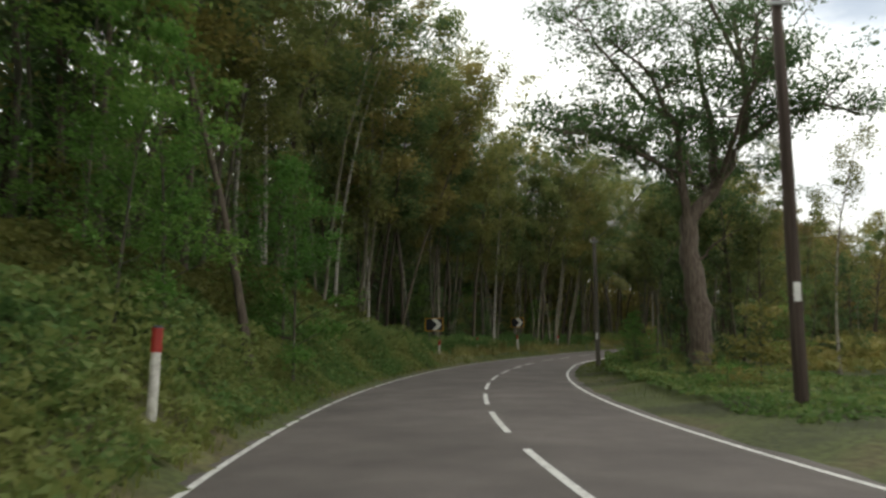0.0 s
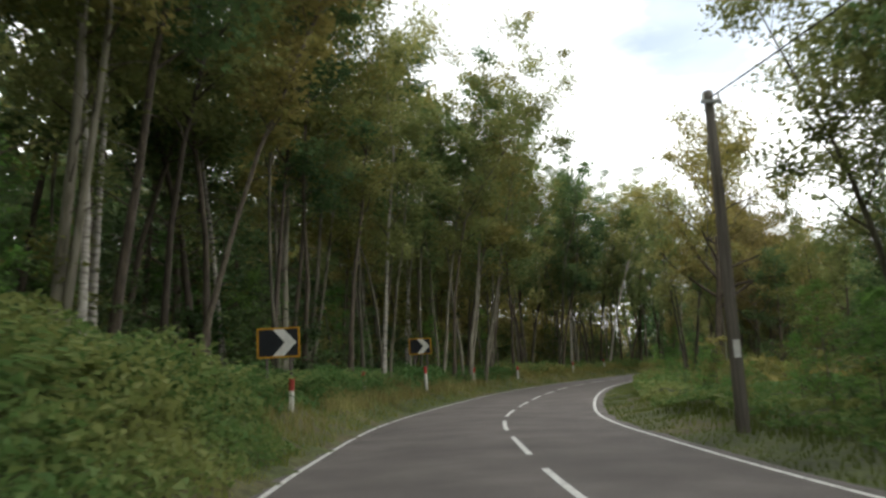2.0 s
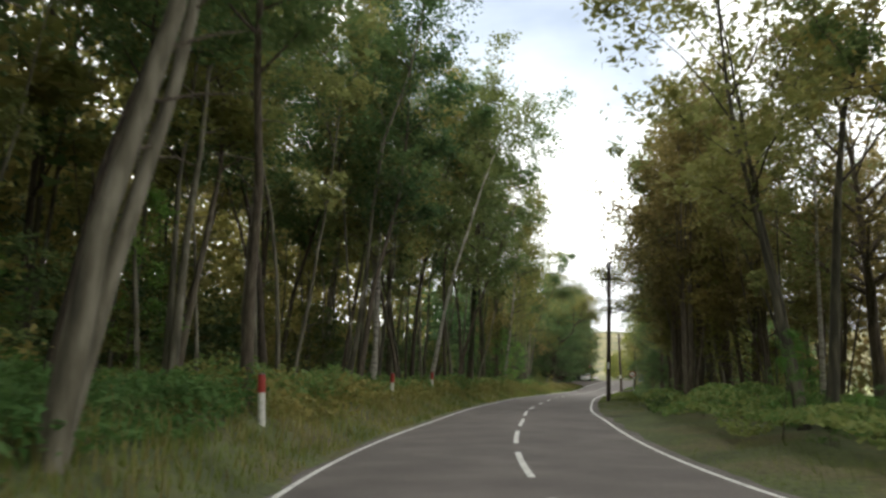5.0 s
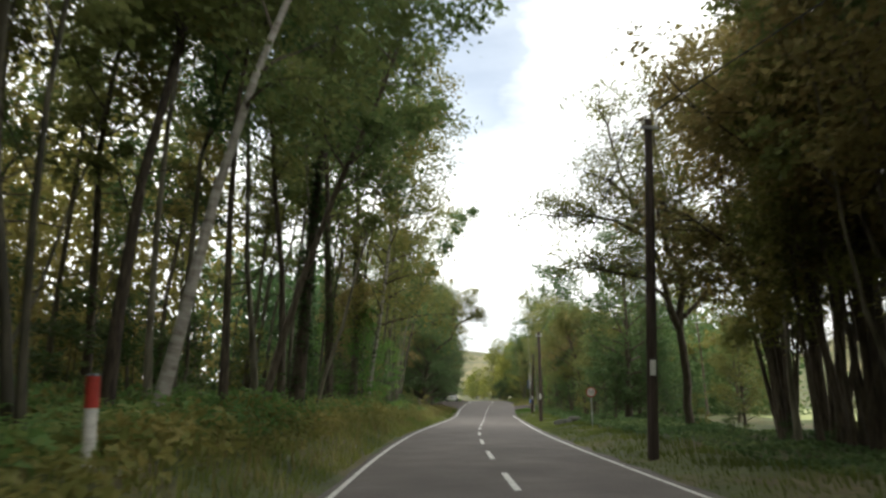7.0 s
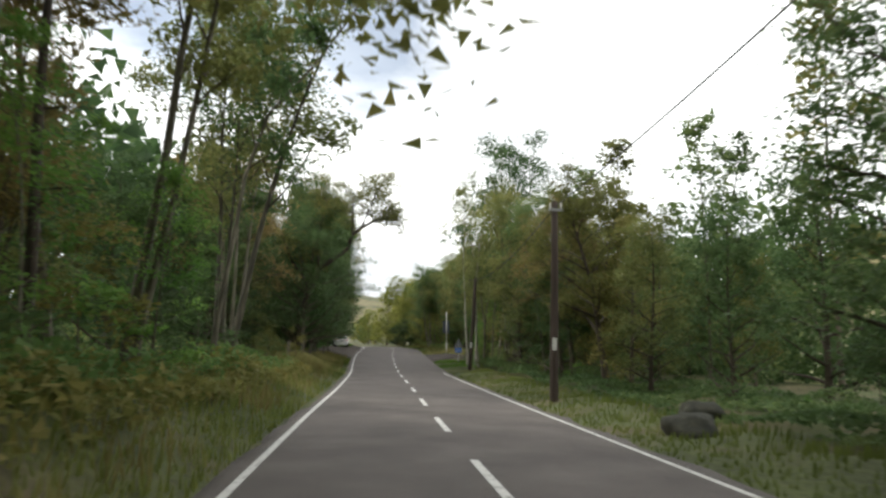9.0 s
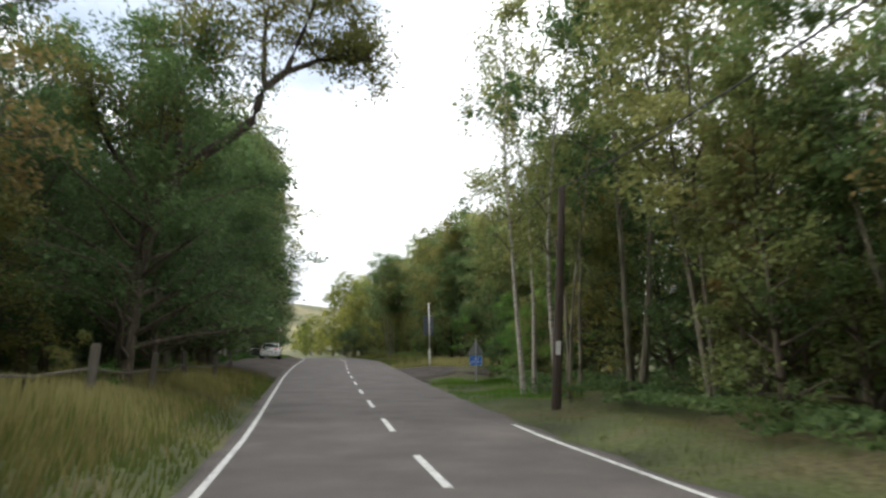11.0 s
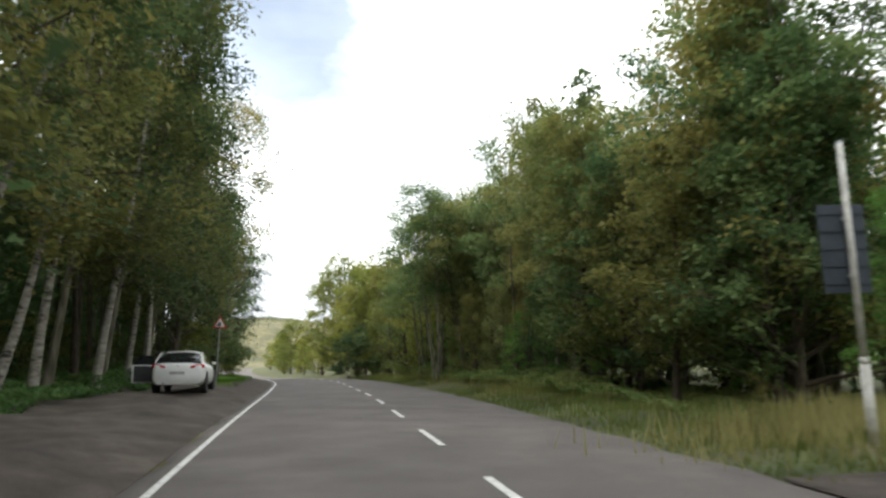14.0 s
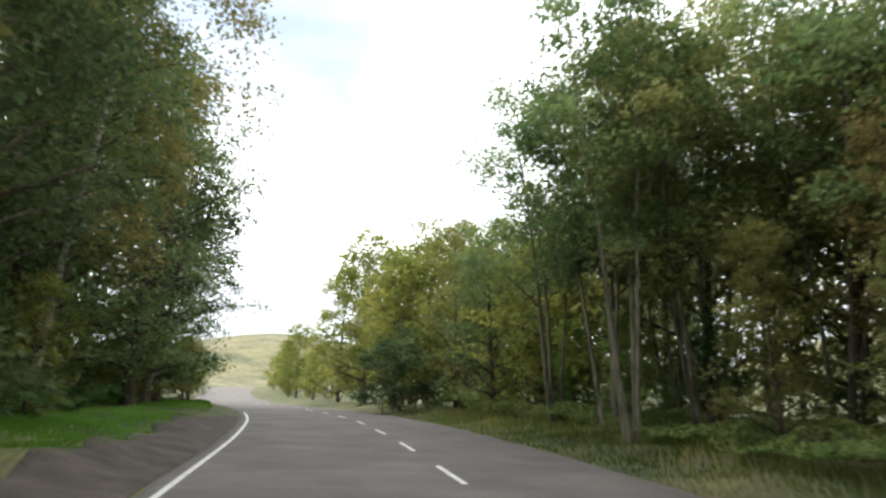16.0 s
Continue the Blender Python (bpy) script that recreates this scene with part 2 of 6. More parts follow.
def part(name, bm, material, parent=None, label="", smooth=False):
    me = bpy.data.meshes.new(name)
    bmesh.ops.recalc_face_normals(bm, faces=bm.faces)
    if smooth:
        for f in bm.faces:
            f.smooth = True
    bm.to_mesh(me)
    bm.free()
    me.materials.append(material)
    ob = new(name, me)
    ob.parent = parent
    if label:
        tagged(ob, label)
    return ob


def empty(name, m, label, category, group=""):
    ob = new(name)
    ob.matrix_basis = m
    return tagged(ob, label, category, group)


def bm_box(bm, sx, sy, sz, at=(0, 0, 0), bevel=0.0, turn=None):
    m = Matrix.Translation(at) @ (turn or Matrix()) @ Matrix.Diagonal((sx, sy, sz, 1))
    out = bmesh.ops.create_cube(bm, size=1, matrix=m)
    if bevel:
        edges = {e for v in out["verts"] for e in v.link_edges}
        bmesh.ops.bevel(bm, geom=list(edges), offset=bevel, segments=2, affect="EDGES")
    return bm


def bm_rod(bm, a, b, r1, r2=None, sides=10):
    a, b = Vector(a), Vector(b)
    d = b - a
    m = Matrix.Translation((a + b) / 2) @ d.to_track_quat("Z", "Y").to_matrix().to_4x4()
    bmesh.ops.create_cone(bm, cap_ends=True, segments=sides, radius1=r1, radius2=r1 if r2 is None else r2, depth=d.length, matrix=m)
    return bm


def bm_prism(bm, outline, depth, m=None):
    """A flat outline in x and z, given depth along y, centred on y = 0."""
    m = m or Matrix()
    front = [bm.verts.new(m @ Vector((x, -depth / 2, z))) for x, z in outline]
    back = [bm.verts.new(m @ Vector((x, depth / 2, z))) for x, z in outline]
    bm.faces.new(front)
    bm.faces.new(back[::-1])
    k = len(outline)
    for i in range(k):
        bm.faces.new((front[i], back[i], back[(i + 1) % k], front[(i + 1) % k]))
    return bm


# ---- the road's line: plan points of the lane that is driven, and what lies beyond ----
LINE = [(96.0, -153.0, 1.75), (77.0, -144.6, 1.50), (62.0, -135.8, 1.22)]
LINE += [(m.translation.x, m.translation.y, m.translation.z - 1.416) for t, m in PATH if abs(t - round(t)) < 0.01]
LINE += [(4.6, -67.0, 0.14), (0.02, -20.8, 0.16), (-0.05, -6.9, 0.06)]
LINE = sorted(LINE, key=lambda p: p[1])
LINE += [(0.42, 90.0, 0.65), (0.3, 102.0, 0.72), (-0.4, 114.0, 0.76), (-2.2, 128.0, 0.72), (-5.6, 145.0, 0.58), (-9.5, 165.0, 0.52), (-13.0, 190.0, 0.7), (-15.5, 215.0, 1.2), (-17.5, 250.0, 2.0)]


def spline(points, step):
    out = []
    pts = [Vector(points[0]) * 2 - Vector(points[1])] + [Vector(p) for p in points] + [Vector(points[-1]) * 2 - Vector(points[-2])]
    for a, b, c, d in zip(pts, pts[1:], pts[2:], pts[3:]):
        k = max(2, int((c - b).length / step))
        for i in range(k):
            u = i / k
            out.append(0.5 * (2 * b + (c - a) * u + (2 * a - 5 * b + 4 * c - d) * u * u + (3 * b - a - 3 * c + d) * u ** 3))
    out.append(pts[-2])
    return np.array([tuple(p) for p in out])


TRACK = spline(LINE, 1.0)
HEAD = np.gradient(TRACK[:, :2], axis=0)
HEAD /= np.linalg.norm(HEAD, axis=1)[:, None]
RIGHT = np.stack([HEAD[:, 1], -HEAD[:, 0]], 1)
ALONG = np.concatenate([[0], np.cumsum(np.linalg.norm(np.diff(TRACK[:, :2], axis=0), axis=1))])


def station(y):
    """Way along the line at which it passes the plan's y."""
    return float(np.interp(y, TRACK[:, 1], ALONG))


def plan(s, d):
    """Plan point and road height, d metres to the right of the driven line."""
    x = np.interp(s, ALONG, TRACK[:, 0]) + d * np.interp(s, ALONG, RIGHT[:, 0])
    y = np.interp(s, ALONG, TRACK[:, 1]) + d * np.interp(s, ALONG, RIGHT[:, 1])
    return x, y, np.interp(s, ALONG, TRACK[:, 2])


def locate(x, y):
    """Way along, offset and road height of plan points (arrays)."""
    x, y = np.atleast_1d(np.asarray(x, float)), np.atleast_1d(np.asarray(y, float))
    best = np.empty(len(x), int)
    for i in range(0, len(x), 4000):
        q = (x[i:i + 4000, None] - TRACK[None, :, 0]) ** 2 + (y[i:i + 4000, None] - TRACK[None, :, 1]) ** 2
        best[i:i + 4000] = q.argmin(1)
    dx, dy = x - TRACK[best, 0], y - TRACK[best, 1]
    return ALONG[best] + dx * HEAD[best, 0] + dy * HEAD[best, 1], dx * RIGHT[best, 0] + dy * RIGHT[best, 1], TRACK[best, 2]


YS = [-160, -100, -70, -45, 20, 45, 75, 110, 160]
LEFT_EDGE = [-1.9, -1.9, -1.7, -1.45, -1.3, -1.6, -1.9, -2.0, -2.2]
CENTRE = [2.0, 2.0, 1.8, 1.4, 1.4, 1.9, 2.3, 2.5, 2.3]
RIGHT_EDGE = [5.0, 5.0, 4.7, 4.1, 4.1, 5.0, 5.6, 6.0, 5.6]
SY = [station(y) for y in YS]


def edges(s):
    return np.interp(s, SY, LEFT_EDGE), np.interp(s, SY, CENTRE), np.interp(s, SY, RIGHT_EDGE)


def smooth01(u):
    u = np.clip(u, 0, 1)
    return u * u * (3 - 2 * u)


BANK_S = [station(y) for y in (-95, -45, 0, 20, 40, 60, 110, 140)]
BANK_L = [1.3, 0.95, 0.8, 0.55, 0.3, 0.3, 0.4, 0.5]
SLOPE_L = [0.16, 0.09, 0.07, 0.05, 0.05, 0.06, 0.06, 0.06]
BANK_R = [0.35, 0.3, 0.25, 0.3, 0.15, 0.25, 0.5, 0.6]


RISE_S = [station(y) for y in (-150, -108, -94)]
RISE_L = [1.25, 1.25, 0.0]


def bumps(x, y):
    return 0.10 * np.sin(0.9 * x + 1.3 * y) * np.sin(0.7 * y - 0.4 * x) + 0.06 * np.sin(2.1 * x - 0.6 * y + 1.0)


def ground_height(x, y):
    x, y = np.atleast_1d(np.asarray(x, float)), np.atleast_1d(np.asarray(y, float))
    s, d, z = locate(x, y)
    le, _, re = edges(s)
    out_l, out_r = np.maximum(le - d, 0), np.maximum(d - re, 0)
    bl, br = np.interp(s, BANK_S, BANK_L), np.interp(s, BANK_S, BANK_R)
    h = bl * 0.82 * smooth01(out_l / 2.1) + np.interp(s, BANK_S, SLOPE_L) * np.clip(out_l - 4.5, 0, 45)
    h += np.interp(s, RISE_S, RISE_L) * smooth01((out_l - 1.4) / 2.2)
    h += br * (0.6 * smooth01(out_r / 3.0) + 0.02 * np.minimum(np.maximum(out_r - 3, 0), 30))
    off = np.maximum(out_l, out_r)
    h += bumps(x, y) * smooth01(off / 2.0)
    road = (off <= 0.02)
    far = smooth01((off - 60) / 150)
    z = z * (1 - far) + 1.0 * far + h - np.where(road, 0.10, 0.02)
    hills = np.maximum(smooth01((off - 60) / 80), smooth01((y - 330) / 220))
    z += hills * (38 * np.exp(-((x + 40) / 300) ** 2 - ((y - 860) / 190) ** 2) + 12 * np.exp(-((x + 45) / 60) ** 2 - ((y - 840) / 150) ** 2))
    z += hills * 40 * np.exp(-((x - 330) / 260) ** 2 - ((y - 900) / 220) ** 2)
    z += hills * 58 * np.exp(-((x - 215) / 95) ** 2 - ((y - 170) / 130) ** 2)
    return z


def ground_at(x, y):
    return float(ground_height([x], [y])[0])


# ---- ground, road and verge surfaces ----
def axis(lo, hi, step, end):
    a = list(np.arange(lo, hi, step))
    k = step
    up = [a[-1]]
    while up[-1] < end:
        k *= 1.22
        up.append(up[-1] + k)
    k, dn = step, [a[0]]
    while dn[-1] > -end:
        k *= 1.22
        dn.append(dn[-1] - k)
    return np.array(dn[:0:-1] + a + up[1:])


gx, gy = axis(-14, 50, 0.9, 2600), axis(-145, 140, 0.9, 2600)
GX, GY = np.meshgrid(gx, gy)
GZ = ground_height(GX.ravel(), GY.ravel())
nx, ny = len(gx), len(gy)
quad = np.arange(nx * ny).reshape(ny, nx)
gfaces = np.stack([quad[:-1, :-1], quad[:-1, 1:], quad[1:, 1:], quad[1:, :-1]], -1).reshape(-1, 4)
mid_y, mid_x = GY.ravel()[gfaces[:, 0]], GX.ravel()[gfaces[:, 0]]
ground = mesh_object("ground", np.stack([GX.ravel(), GY.ravel(), GZ], 1), gfaces.tolist(), [M_GROUND, M_HILL, M_MEADOW], smooth=True)
# the meadow ends in an uneven line of rough grass, the hill begins beyond it
west = 19.5 + 1.2 * np.sin(mid_y * 0.31) + 0.8 * np.sin(mid_y * 0.83 + 1)
south = -47 + 5 * np.sin(mid_x * 0.09) + 2.5 * np.sin(mid_x * 0.27 + 2)
north = 31 + 5 * np.sin(mid_x * 0.08 + 1) + 3 * np.sin(mid_x * 0.23)
hill = (mid_y > 260) | (mid_x > 96 + 9 * np.sin(mid_y * 0.04) + 4 * np.sin(mid_y * 0.11))
meadow = (mid_x > west) & (mid_y > south) & (mid_y < north)
ground.data.polygons.foreach_set("material_index", np.where(hill, 1, np.where(meadow, 2, 0)).tolist())
tagged(ground, "leaf-littered woodland floor with rough grass, rising to sunlit hills", "ground", kind="structure")

rs = np.arange(2.0, ALONG[-1] - 1, 1.0)


def strip(name, columns, rows_s, material, lift=0.0, parent=None):
    """A sheet that follows the road; columns are functions of the way along, each with its height above the road."""
    verts, faces = [], []
    for s in rows_s:
        for d, z in columns(s):
            x, y, zr = plan(s, d)
            verts.append((x, y, zr + z + lift))
    k = len(columns(rows_s[0]))
    for i in range(len(rows_s) - 1):
        for j in range(k - 1):
            a = i * k + j
            faces.append((a, a + 1, a + k + 1, a + k))
    return mesh_object(name, verts, faces, material, parent, smooth=True)


def road_columns(s):
    le, ce, re = edges(s)
    wob = 0.07 * math.sin(s * 1.7) + 0.05 * math.sin(s * 4.3 + 1)
    return [(le - 0.3 - wob, -0.25), (le - 0.22 - wob, -0.02), (le, 0.0), ((le + ce) / 2, 0.03), (ce, 0.045), ((ce + re) / 2, 0.03), (re, 0.0), (re + 0.22 + wob, -0.02), (re + 0.3 + wob, -0.25)]


road = strip("road", road_columns, rs, M_ASPHALT)
tagged(road, "worn grey asphalt country road with a faded white centre line", "road", kind="structure")


def line_piece(name, s0, s1, d_of, width, parent, lift=0.006):
    ss = np.linspace(s0, s1, max(2, int((s1 - s0) / 1.0) + 1))
    return strip(name, lambda s: [(d_of(s) - width / 2, surf(s, d_of(s) - width / 2)), (d_of(s) + width / 2, surf(s, d_of(s) + width / 2))], ss, M_LINE, lift, parent)


def surf(s, d):
    cols = road_columns(s)
    return float(np.interp(d, [c[0] for c in cols], [c[1] for c in cols]))


s = 6.0
while s < station(150):
    y_here = float(np.interp(s, ALONG, TRACK[:, 1]))
    bend = y_here < -45
    length, gap = (3.6, 1.9) if bend else (2.6, 3.2)
    line_piece("centre_line_dash", s, s + length, lambda q: edges(q)[1], 0.11, road)
    s += length + gap
for k, (y0, y1) in enumerate(((-150, -40), (-40, 40), (40, 118))):
    line_piece("edge_line", station(y0), station(y1), lambda q: edges(q)[0] + 0.12, 0.10, road)
for k, (y0, y1) in enumerate(((-150, -60), (-60, 22))):
    line_piece("edge_line", station(y0), station(y1), lambda q: edges(q)[2] - 0.12, 0.10, road)

def patch_sheet(name, y0, y1, step, width, material, side, fractions):
    """A worn surface laid on the ground beside the road."""
    ss = np.arange(station(y0), station(y1), step)
    verts, faces, k = [], [], len(fractions)
    for s in ss:
        le, _, re = edges(s)
        w = width(s)
        for f in fractions:
            x, y, zr = plan(s, le - 0.22 - w * f if side < 0 else re + 0.22 + w * f)
            z = ground_at(x, y) + 0.035
            if f == 0:
                z = zr - 0.012
            if f == 1:
                z -= 0.09
            verts.append((float(x), float(y), float(z)))
    for i in range(len(ss) - 1):
        for j in range(k - 1):
            a = i * k + j
            faces.append((a, a + 1, a + k + 1, a + k))
    return mesh_object(name, verts, faces, material, smooth=True)


layby = patch_sheet("layby", 44, 112, 0.8, lambda s: float(smooth01((s - station(44)) / 9) * (1.3 * smooth01((station(114) - s) / 12) + 3.7 * smooth01((station(89) - s) / 7))) + 0.25 + 0.15 * math.sin(s * 2.1), M_DIRT, -1, (0, 0.04, 0.12, 0.25, 0.4, 0.55, 0.7, 0.85, 0.97, 1.0))
tagged(layby, "bare brown earth layby beside the asphalt", "layby", kind="structure")
apron = patch_sheet("side_entrance", 40, 58, 0.7, lambda s: 16.0 * float(smooth01((s - station(45)) / 4) * smooth01((station(57.5) - s) / 4)) + 0.2, M_DIRT, 1, (0, 0.04, 0.1, 0.18, 0.28, 0.4, 0.55, 0.7, 0.85, 0.98, 1.0))
tagged(apron, "brown gravel side entrance off the road", "road", kind="structure")

# ---- trees ----
def ring_tube(V, F, pts, radii, n):
    base = len(V)
    up = Vector((0, 0, 1))
    for i, (p, r) in enumerate(zip(pts, radii)):
        q = (pts[min(i + 1, len(pts) - 1)] - pts[max(i - 1, 0)]).normalized()
        a = q.cross(up if abs(q.z) < 0.9 else Vector((1, 0, 0))).normalized()
        b = q.cross(a)
        for k in range(n):
            w = 2 * math.pi * k / n
            V.append(p + (a * math.cos(w) + b * math.sin(w)) * r)
    for i in range(len(pts) - 1):
        for k in range(n):
            F.append((base + i * n + k, base + i * n + (k + 1) % n, base + (i + 1) * n + (k + 1) % n, base + (i + 1) * n + k))


def leaf_mesh(centres, size, rng, flat=0.75, slim=0.58, single=False):
    """Folded leaves, each of two triangles, at the given places."""
    n = len(centres)
    up = rng.normal(size=(n, 3)) + np.array([0, 0, flat * 3])
    up /= np.linalg.norm(up, axis=1)[:, None]
    side = np.cross(up, rng.normal(size=(n, 3)))
    side /= np.linalg.norm(side, axis=1)[:, None]
    fore = np.cross(side, up)
    ln = size * rng.uniform(0.55, 1.35, (n, 1))
    w = ln * slim * rng.uniform(0.7, 1.2, (n, 1))
    c = np.asarray(centres)
    if single:
        v = np.stack([c - fore * ln * 0.5 + side * w * 0.5, c + fore * ln * 0.6, c - fore * ln * 0.4 - side * w * 0.7 + up * w * 0.2], 1).reshape(-1, 3)
        return v, np.arange(n * 3).reshape(-1, 3)
    v = np.stack([c - fore * ln / 2, c + side * w / 2 + up * w * 0.18, c + fore * ln / 2, c - side * w / 2 + up * w * 0.18], 1).reshape(-1, 3)
    i = np.arange(n)[:, None] * 4
    f = np.concatenate([i + [0, 1, 2], i + [0, 2, 3]], 1).reshape(-1, 3)
    return v, f


def build_tree(name, seed, h, r, clear, spread, limbs, leaves, size, bark, leaf, label, profile="oval", lift=40, droop=0.0, lean=0.03, clump=0.45, stems=1, wiggle=0.02, twigs=3, stubs=0, low=False, ivy=0.0):
    """Tapered trunk, limbs and twigs; leaves lie in tilted sprays round the twig ends, thick in some and thin in others."""
    rng = random.Random(seed)
    nr = np.random.RandomState(seed)
    V, F, tips = [], [], []
    fine_from = []
    for st in range(stems):
        az0 = rng.uniform(0, 6.28)
        out = (0.06 + 0.12 * rng.random()) if stems > 1 else lean
        hh = h * rng.uniform(0.8, 1.0) if st else h
        rr = r * (rng.uniform(0.6, 0.9) if st else 1)
        k = 8
        pts, p = [], Vector((0.25 * math.cos(az0), 0.25 * math.sin(az0), -0.3)) if stems > 1 else Vector((0, 0, -0.3))
        dirn = Vector((out * math.cos(az0), out * math.sin(az0), 1)).normalized()
        for i in range(k + 1):
            pts.append(p.copy())
            dirn = (dirn + Vector((rng.gauss(0, wiggle), rng.gauss(0, wiggle), 0)) * (2.2 if i > 3 else 1)).normalized()
            p = p + dirn * (hh + 0.3) / k
        rad = [rr * (1.35 if i == 0 else 1.08 if i == 1 else 1) * (1 - 0.88 * (i / k) ** 0.9) for i in range(k + 1)]
        ring_tube(V, F, pts, rad, 5 if low else 7 if r > 0.15 else 6)
        start = len(F)

        def on_trunk(u):
            f = u * k
            i = min(int(f), k - 1)
            return pts[i].lerp(pts[i + 1], f - i), rad[i] * (1 - f + i) + rad[i + 1] * (f - i)
        count = max(3, int(limbs / stems))
        for b in range(count):
            u = clear + (0.98 - clear) * (b + rng.random()) / count
            a, ra = on_trunk(u)
            w = (u - clear) / (1 - clear)
            shape = {"oval": 0.35 + 0.65 * math.sin(math.pi * min(1, 0.18 + 0.82 * w)), "cone": 1.05 - 0.85 * w, "dome": 1 - 0.55 * w ** 2, "flat": 0.45 + 0.55 * w}[profile]
            length = spread * shape * rng.uniform(0.65, 1.15)
            az = az0 + b * 2.4 + rng.uniform(-0.5, 0.5)
            el = radians(lift + rng.uniform(-15, 15) + 18 * w)
            q, d2 = a.copy(), Vector((math.cos(az) * math.cos(el), math.sin(az) * math.cos(el), math.sin(el)))
            lp = [q.copy()]
            for i in range(4):
                q = q + d2 * length / 4
                d2 = (d2 + Vector((rng.gauss(0, 0.17), rng.gauss(0, 0.17), rng.gauss(0, 0.1) - droop * 0.25))).normalized()
                lp.append(q.copy())
            r0 = min(ra * 0.6, 0.03 + 0.018 * length)
            ring_tube(V, F, lp, [r0, r0 * 0.75, r0 * 0.5, r0 * 0.3, 0.008], 3 if low or r0 < 0.05 else 5 if r0 > 0.07 else 4)
            tips += [(lp[2], 0.5), (lp[3], 1.0), (lp[4], 1.2)]
            for t in range(twigs):
                f = rng.uniform(0.9, 3.6)
                i = int(f)
                o = lp[i].lerp(lp[i + 1], f - i)
                tw = (d2 + Vector((rng.gauss(0, 0.7), rng.gauss(0, 0.7), rng.gauss(0.1, 0.4) - droop))).normalized() * length * rng.uniform(0.22, 0.42)
                m2 = o + tw * 0.5 + Vector((0, 0, -0.05))
                if not low:
                    ring_tube(V, F, [o, m2, o + tw], [r0 * 0.35, r0 * 0.2, 0.006], 3)
                tips += [(m2, 0.8), (o + tw, 1.2)]
        for b in range(stubs):
            a, ra = on_trunk(rng.uniform(0.15, clear))
            az = rng.uniform(0, 6.28)
            e = a + Vector((math.cos(az), math.sin(az), rng.uniform(-0.1, 0.8))) * rng.uniform(0.4, 1.3)
            ring_tube(V, F, [a, (a + e) / 2 + Vector((0, 0, 0.05)), e], [ra * 0.25, ra * 0.15, 0.006], 4)
        fine_from.append((start, len(F)))
    tree = empty(name, Matrix(), label, "tree")
    wood = mesh_object("trunk", V, F, [bark, M_BARK], tree, smooth=True)
    slot = np.zeros(len(F), int)
    for i, j in fine_from:
        slot[i:j] = 1
    wood.data.polygons.foreach_set("material_index", slot.tolist())
    n = len(tips)
    ends = np.array([tuple(p) for p, _ in tips])
    wts = np.array([w for _, w in tips]) * nr.lognormal(0, 0.55, n)
    pick = nr.choice(n, leaves, p=wts / wts.sum())
    tilt = nr.normal(size=(n, 3)) * 0.28 + np.array([0, 0, 1])
    tilt[:, :2] += 0.30 * ends[:, :2] / np.maximum(np.linalg.norm(ends[:, :2], axis=1), 0.5)[:, None]
    tilt /= np.linalg.norm(tilt, axis=1)[:, None]
    reach = (clump * nr.uniform(0.7, 1.7, n))[pick][:, None]
    off = nr.normal(size=(leaves, 3))
    off /= np.linalg.norm(off, axis=1)[:, None]
    off *= reach * nr.uniform(0, 1, (leaves, 1)) ** 0.5
    across = (off * tilt[pick]).sum(1)[:, None]
    off -= tilt[pick] * across * 0.62
    cen = ends[pick] + off
    cen[:, 2] -= np.abs(nr.normal(size=leaves)) * droop * 0.8
    cen[:, 2] = np.maximum(cen[:, 2], 0.15)
    v, f = leaf_mesh(cen, size, nr, single=True)
    if not low:
        core = leaves // 22
        cc = ends[nr.choice(n, core, p=wts / wts.sum())] + nr.normal(size=(core, 3)) * clump * 0.42
        cc[:, 2] = np.maximum(cc[:, 2], 0.4)
        v2, f2 = leaf_mesh(cc, size * 1.15, nr, slim=0.8, single=True)
        v, f = np.concatenate([v, v2]), np.concatenate([f, f2 + len(v)])
    mesh_object("crown", v.tolist(), f.tolist(), leaf, tree)
    if ivy:
        n = 3200
        zz = nr.uniform(0.2, ivy, n)
        aa = nr.uniform(0, 6.28, n)
        rr = (0.14 + 0.3 * nr.uniform(0, 1, n) ** 2) * (1.25 - 0.6 * zz / ivy) * (0.8 + 0.35 * np.sin(zz * 2.1 + aa))
        at = np.array([tuple(on_trunk(min(0.99, z / h))[0]) for z in zz])
        iv, jf = leaf_mesh(np.stack([at[:, 0] + rr * np.cos(aa), at[:, 1] + rr * np.sin(aa), zz], 1), 0.14, nr)
        mesh_object("ivy", iv.tolist(), jf.tolist(), M_LEAF_DARK, tree)
    return tree


kinds = {}


def kind(key, count, maker):
    kinds[key] = [maker(i) for i in range(count)]


kind("tall", 4, lambda i: build_tree("woodland_tree", 10 + i, 19.5 + i * 0.8, 0.105, 0.38, 3.4, 22, 7000, 0.195, M_BARK if i % 2 else M_BARK_GREY, (M_LEAF, M_LEAF_OLIVE, M_LEAF, M_LEAF_BIRCH)[i], "tall slender woodland tree with a bare lower trunk", stubs=6, lift=44, clump=0.75, wiggle=0.065, stems=2 if i == 2 else 1))
kind("roadside", 3, lambda i: build_tree("roadside_tree", 20 + i, 18.5 + i * 0.8, 0.125, 0.36, 4.8, 28, 11500, 0.178, M_BARK_GREY if i % 2 else M_BARK, (M_LEAF, M_LEAF_OLIVE, M_LEAF_BIRCH)[i], "tall tree with crown reaching over the road", profile="flat", stubs=5, lift=32, clump=0.8, wiggle=0.062, stems=2 if i == 1 else 1))
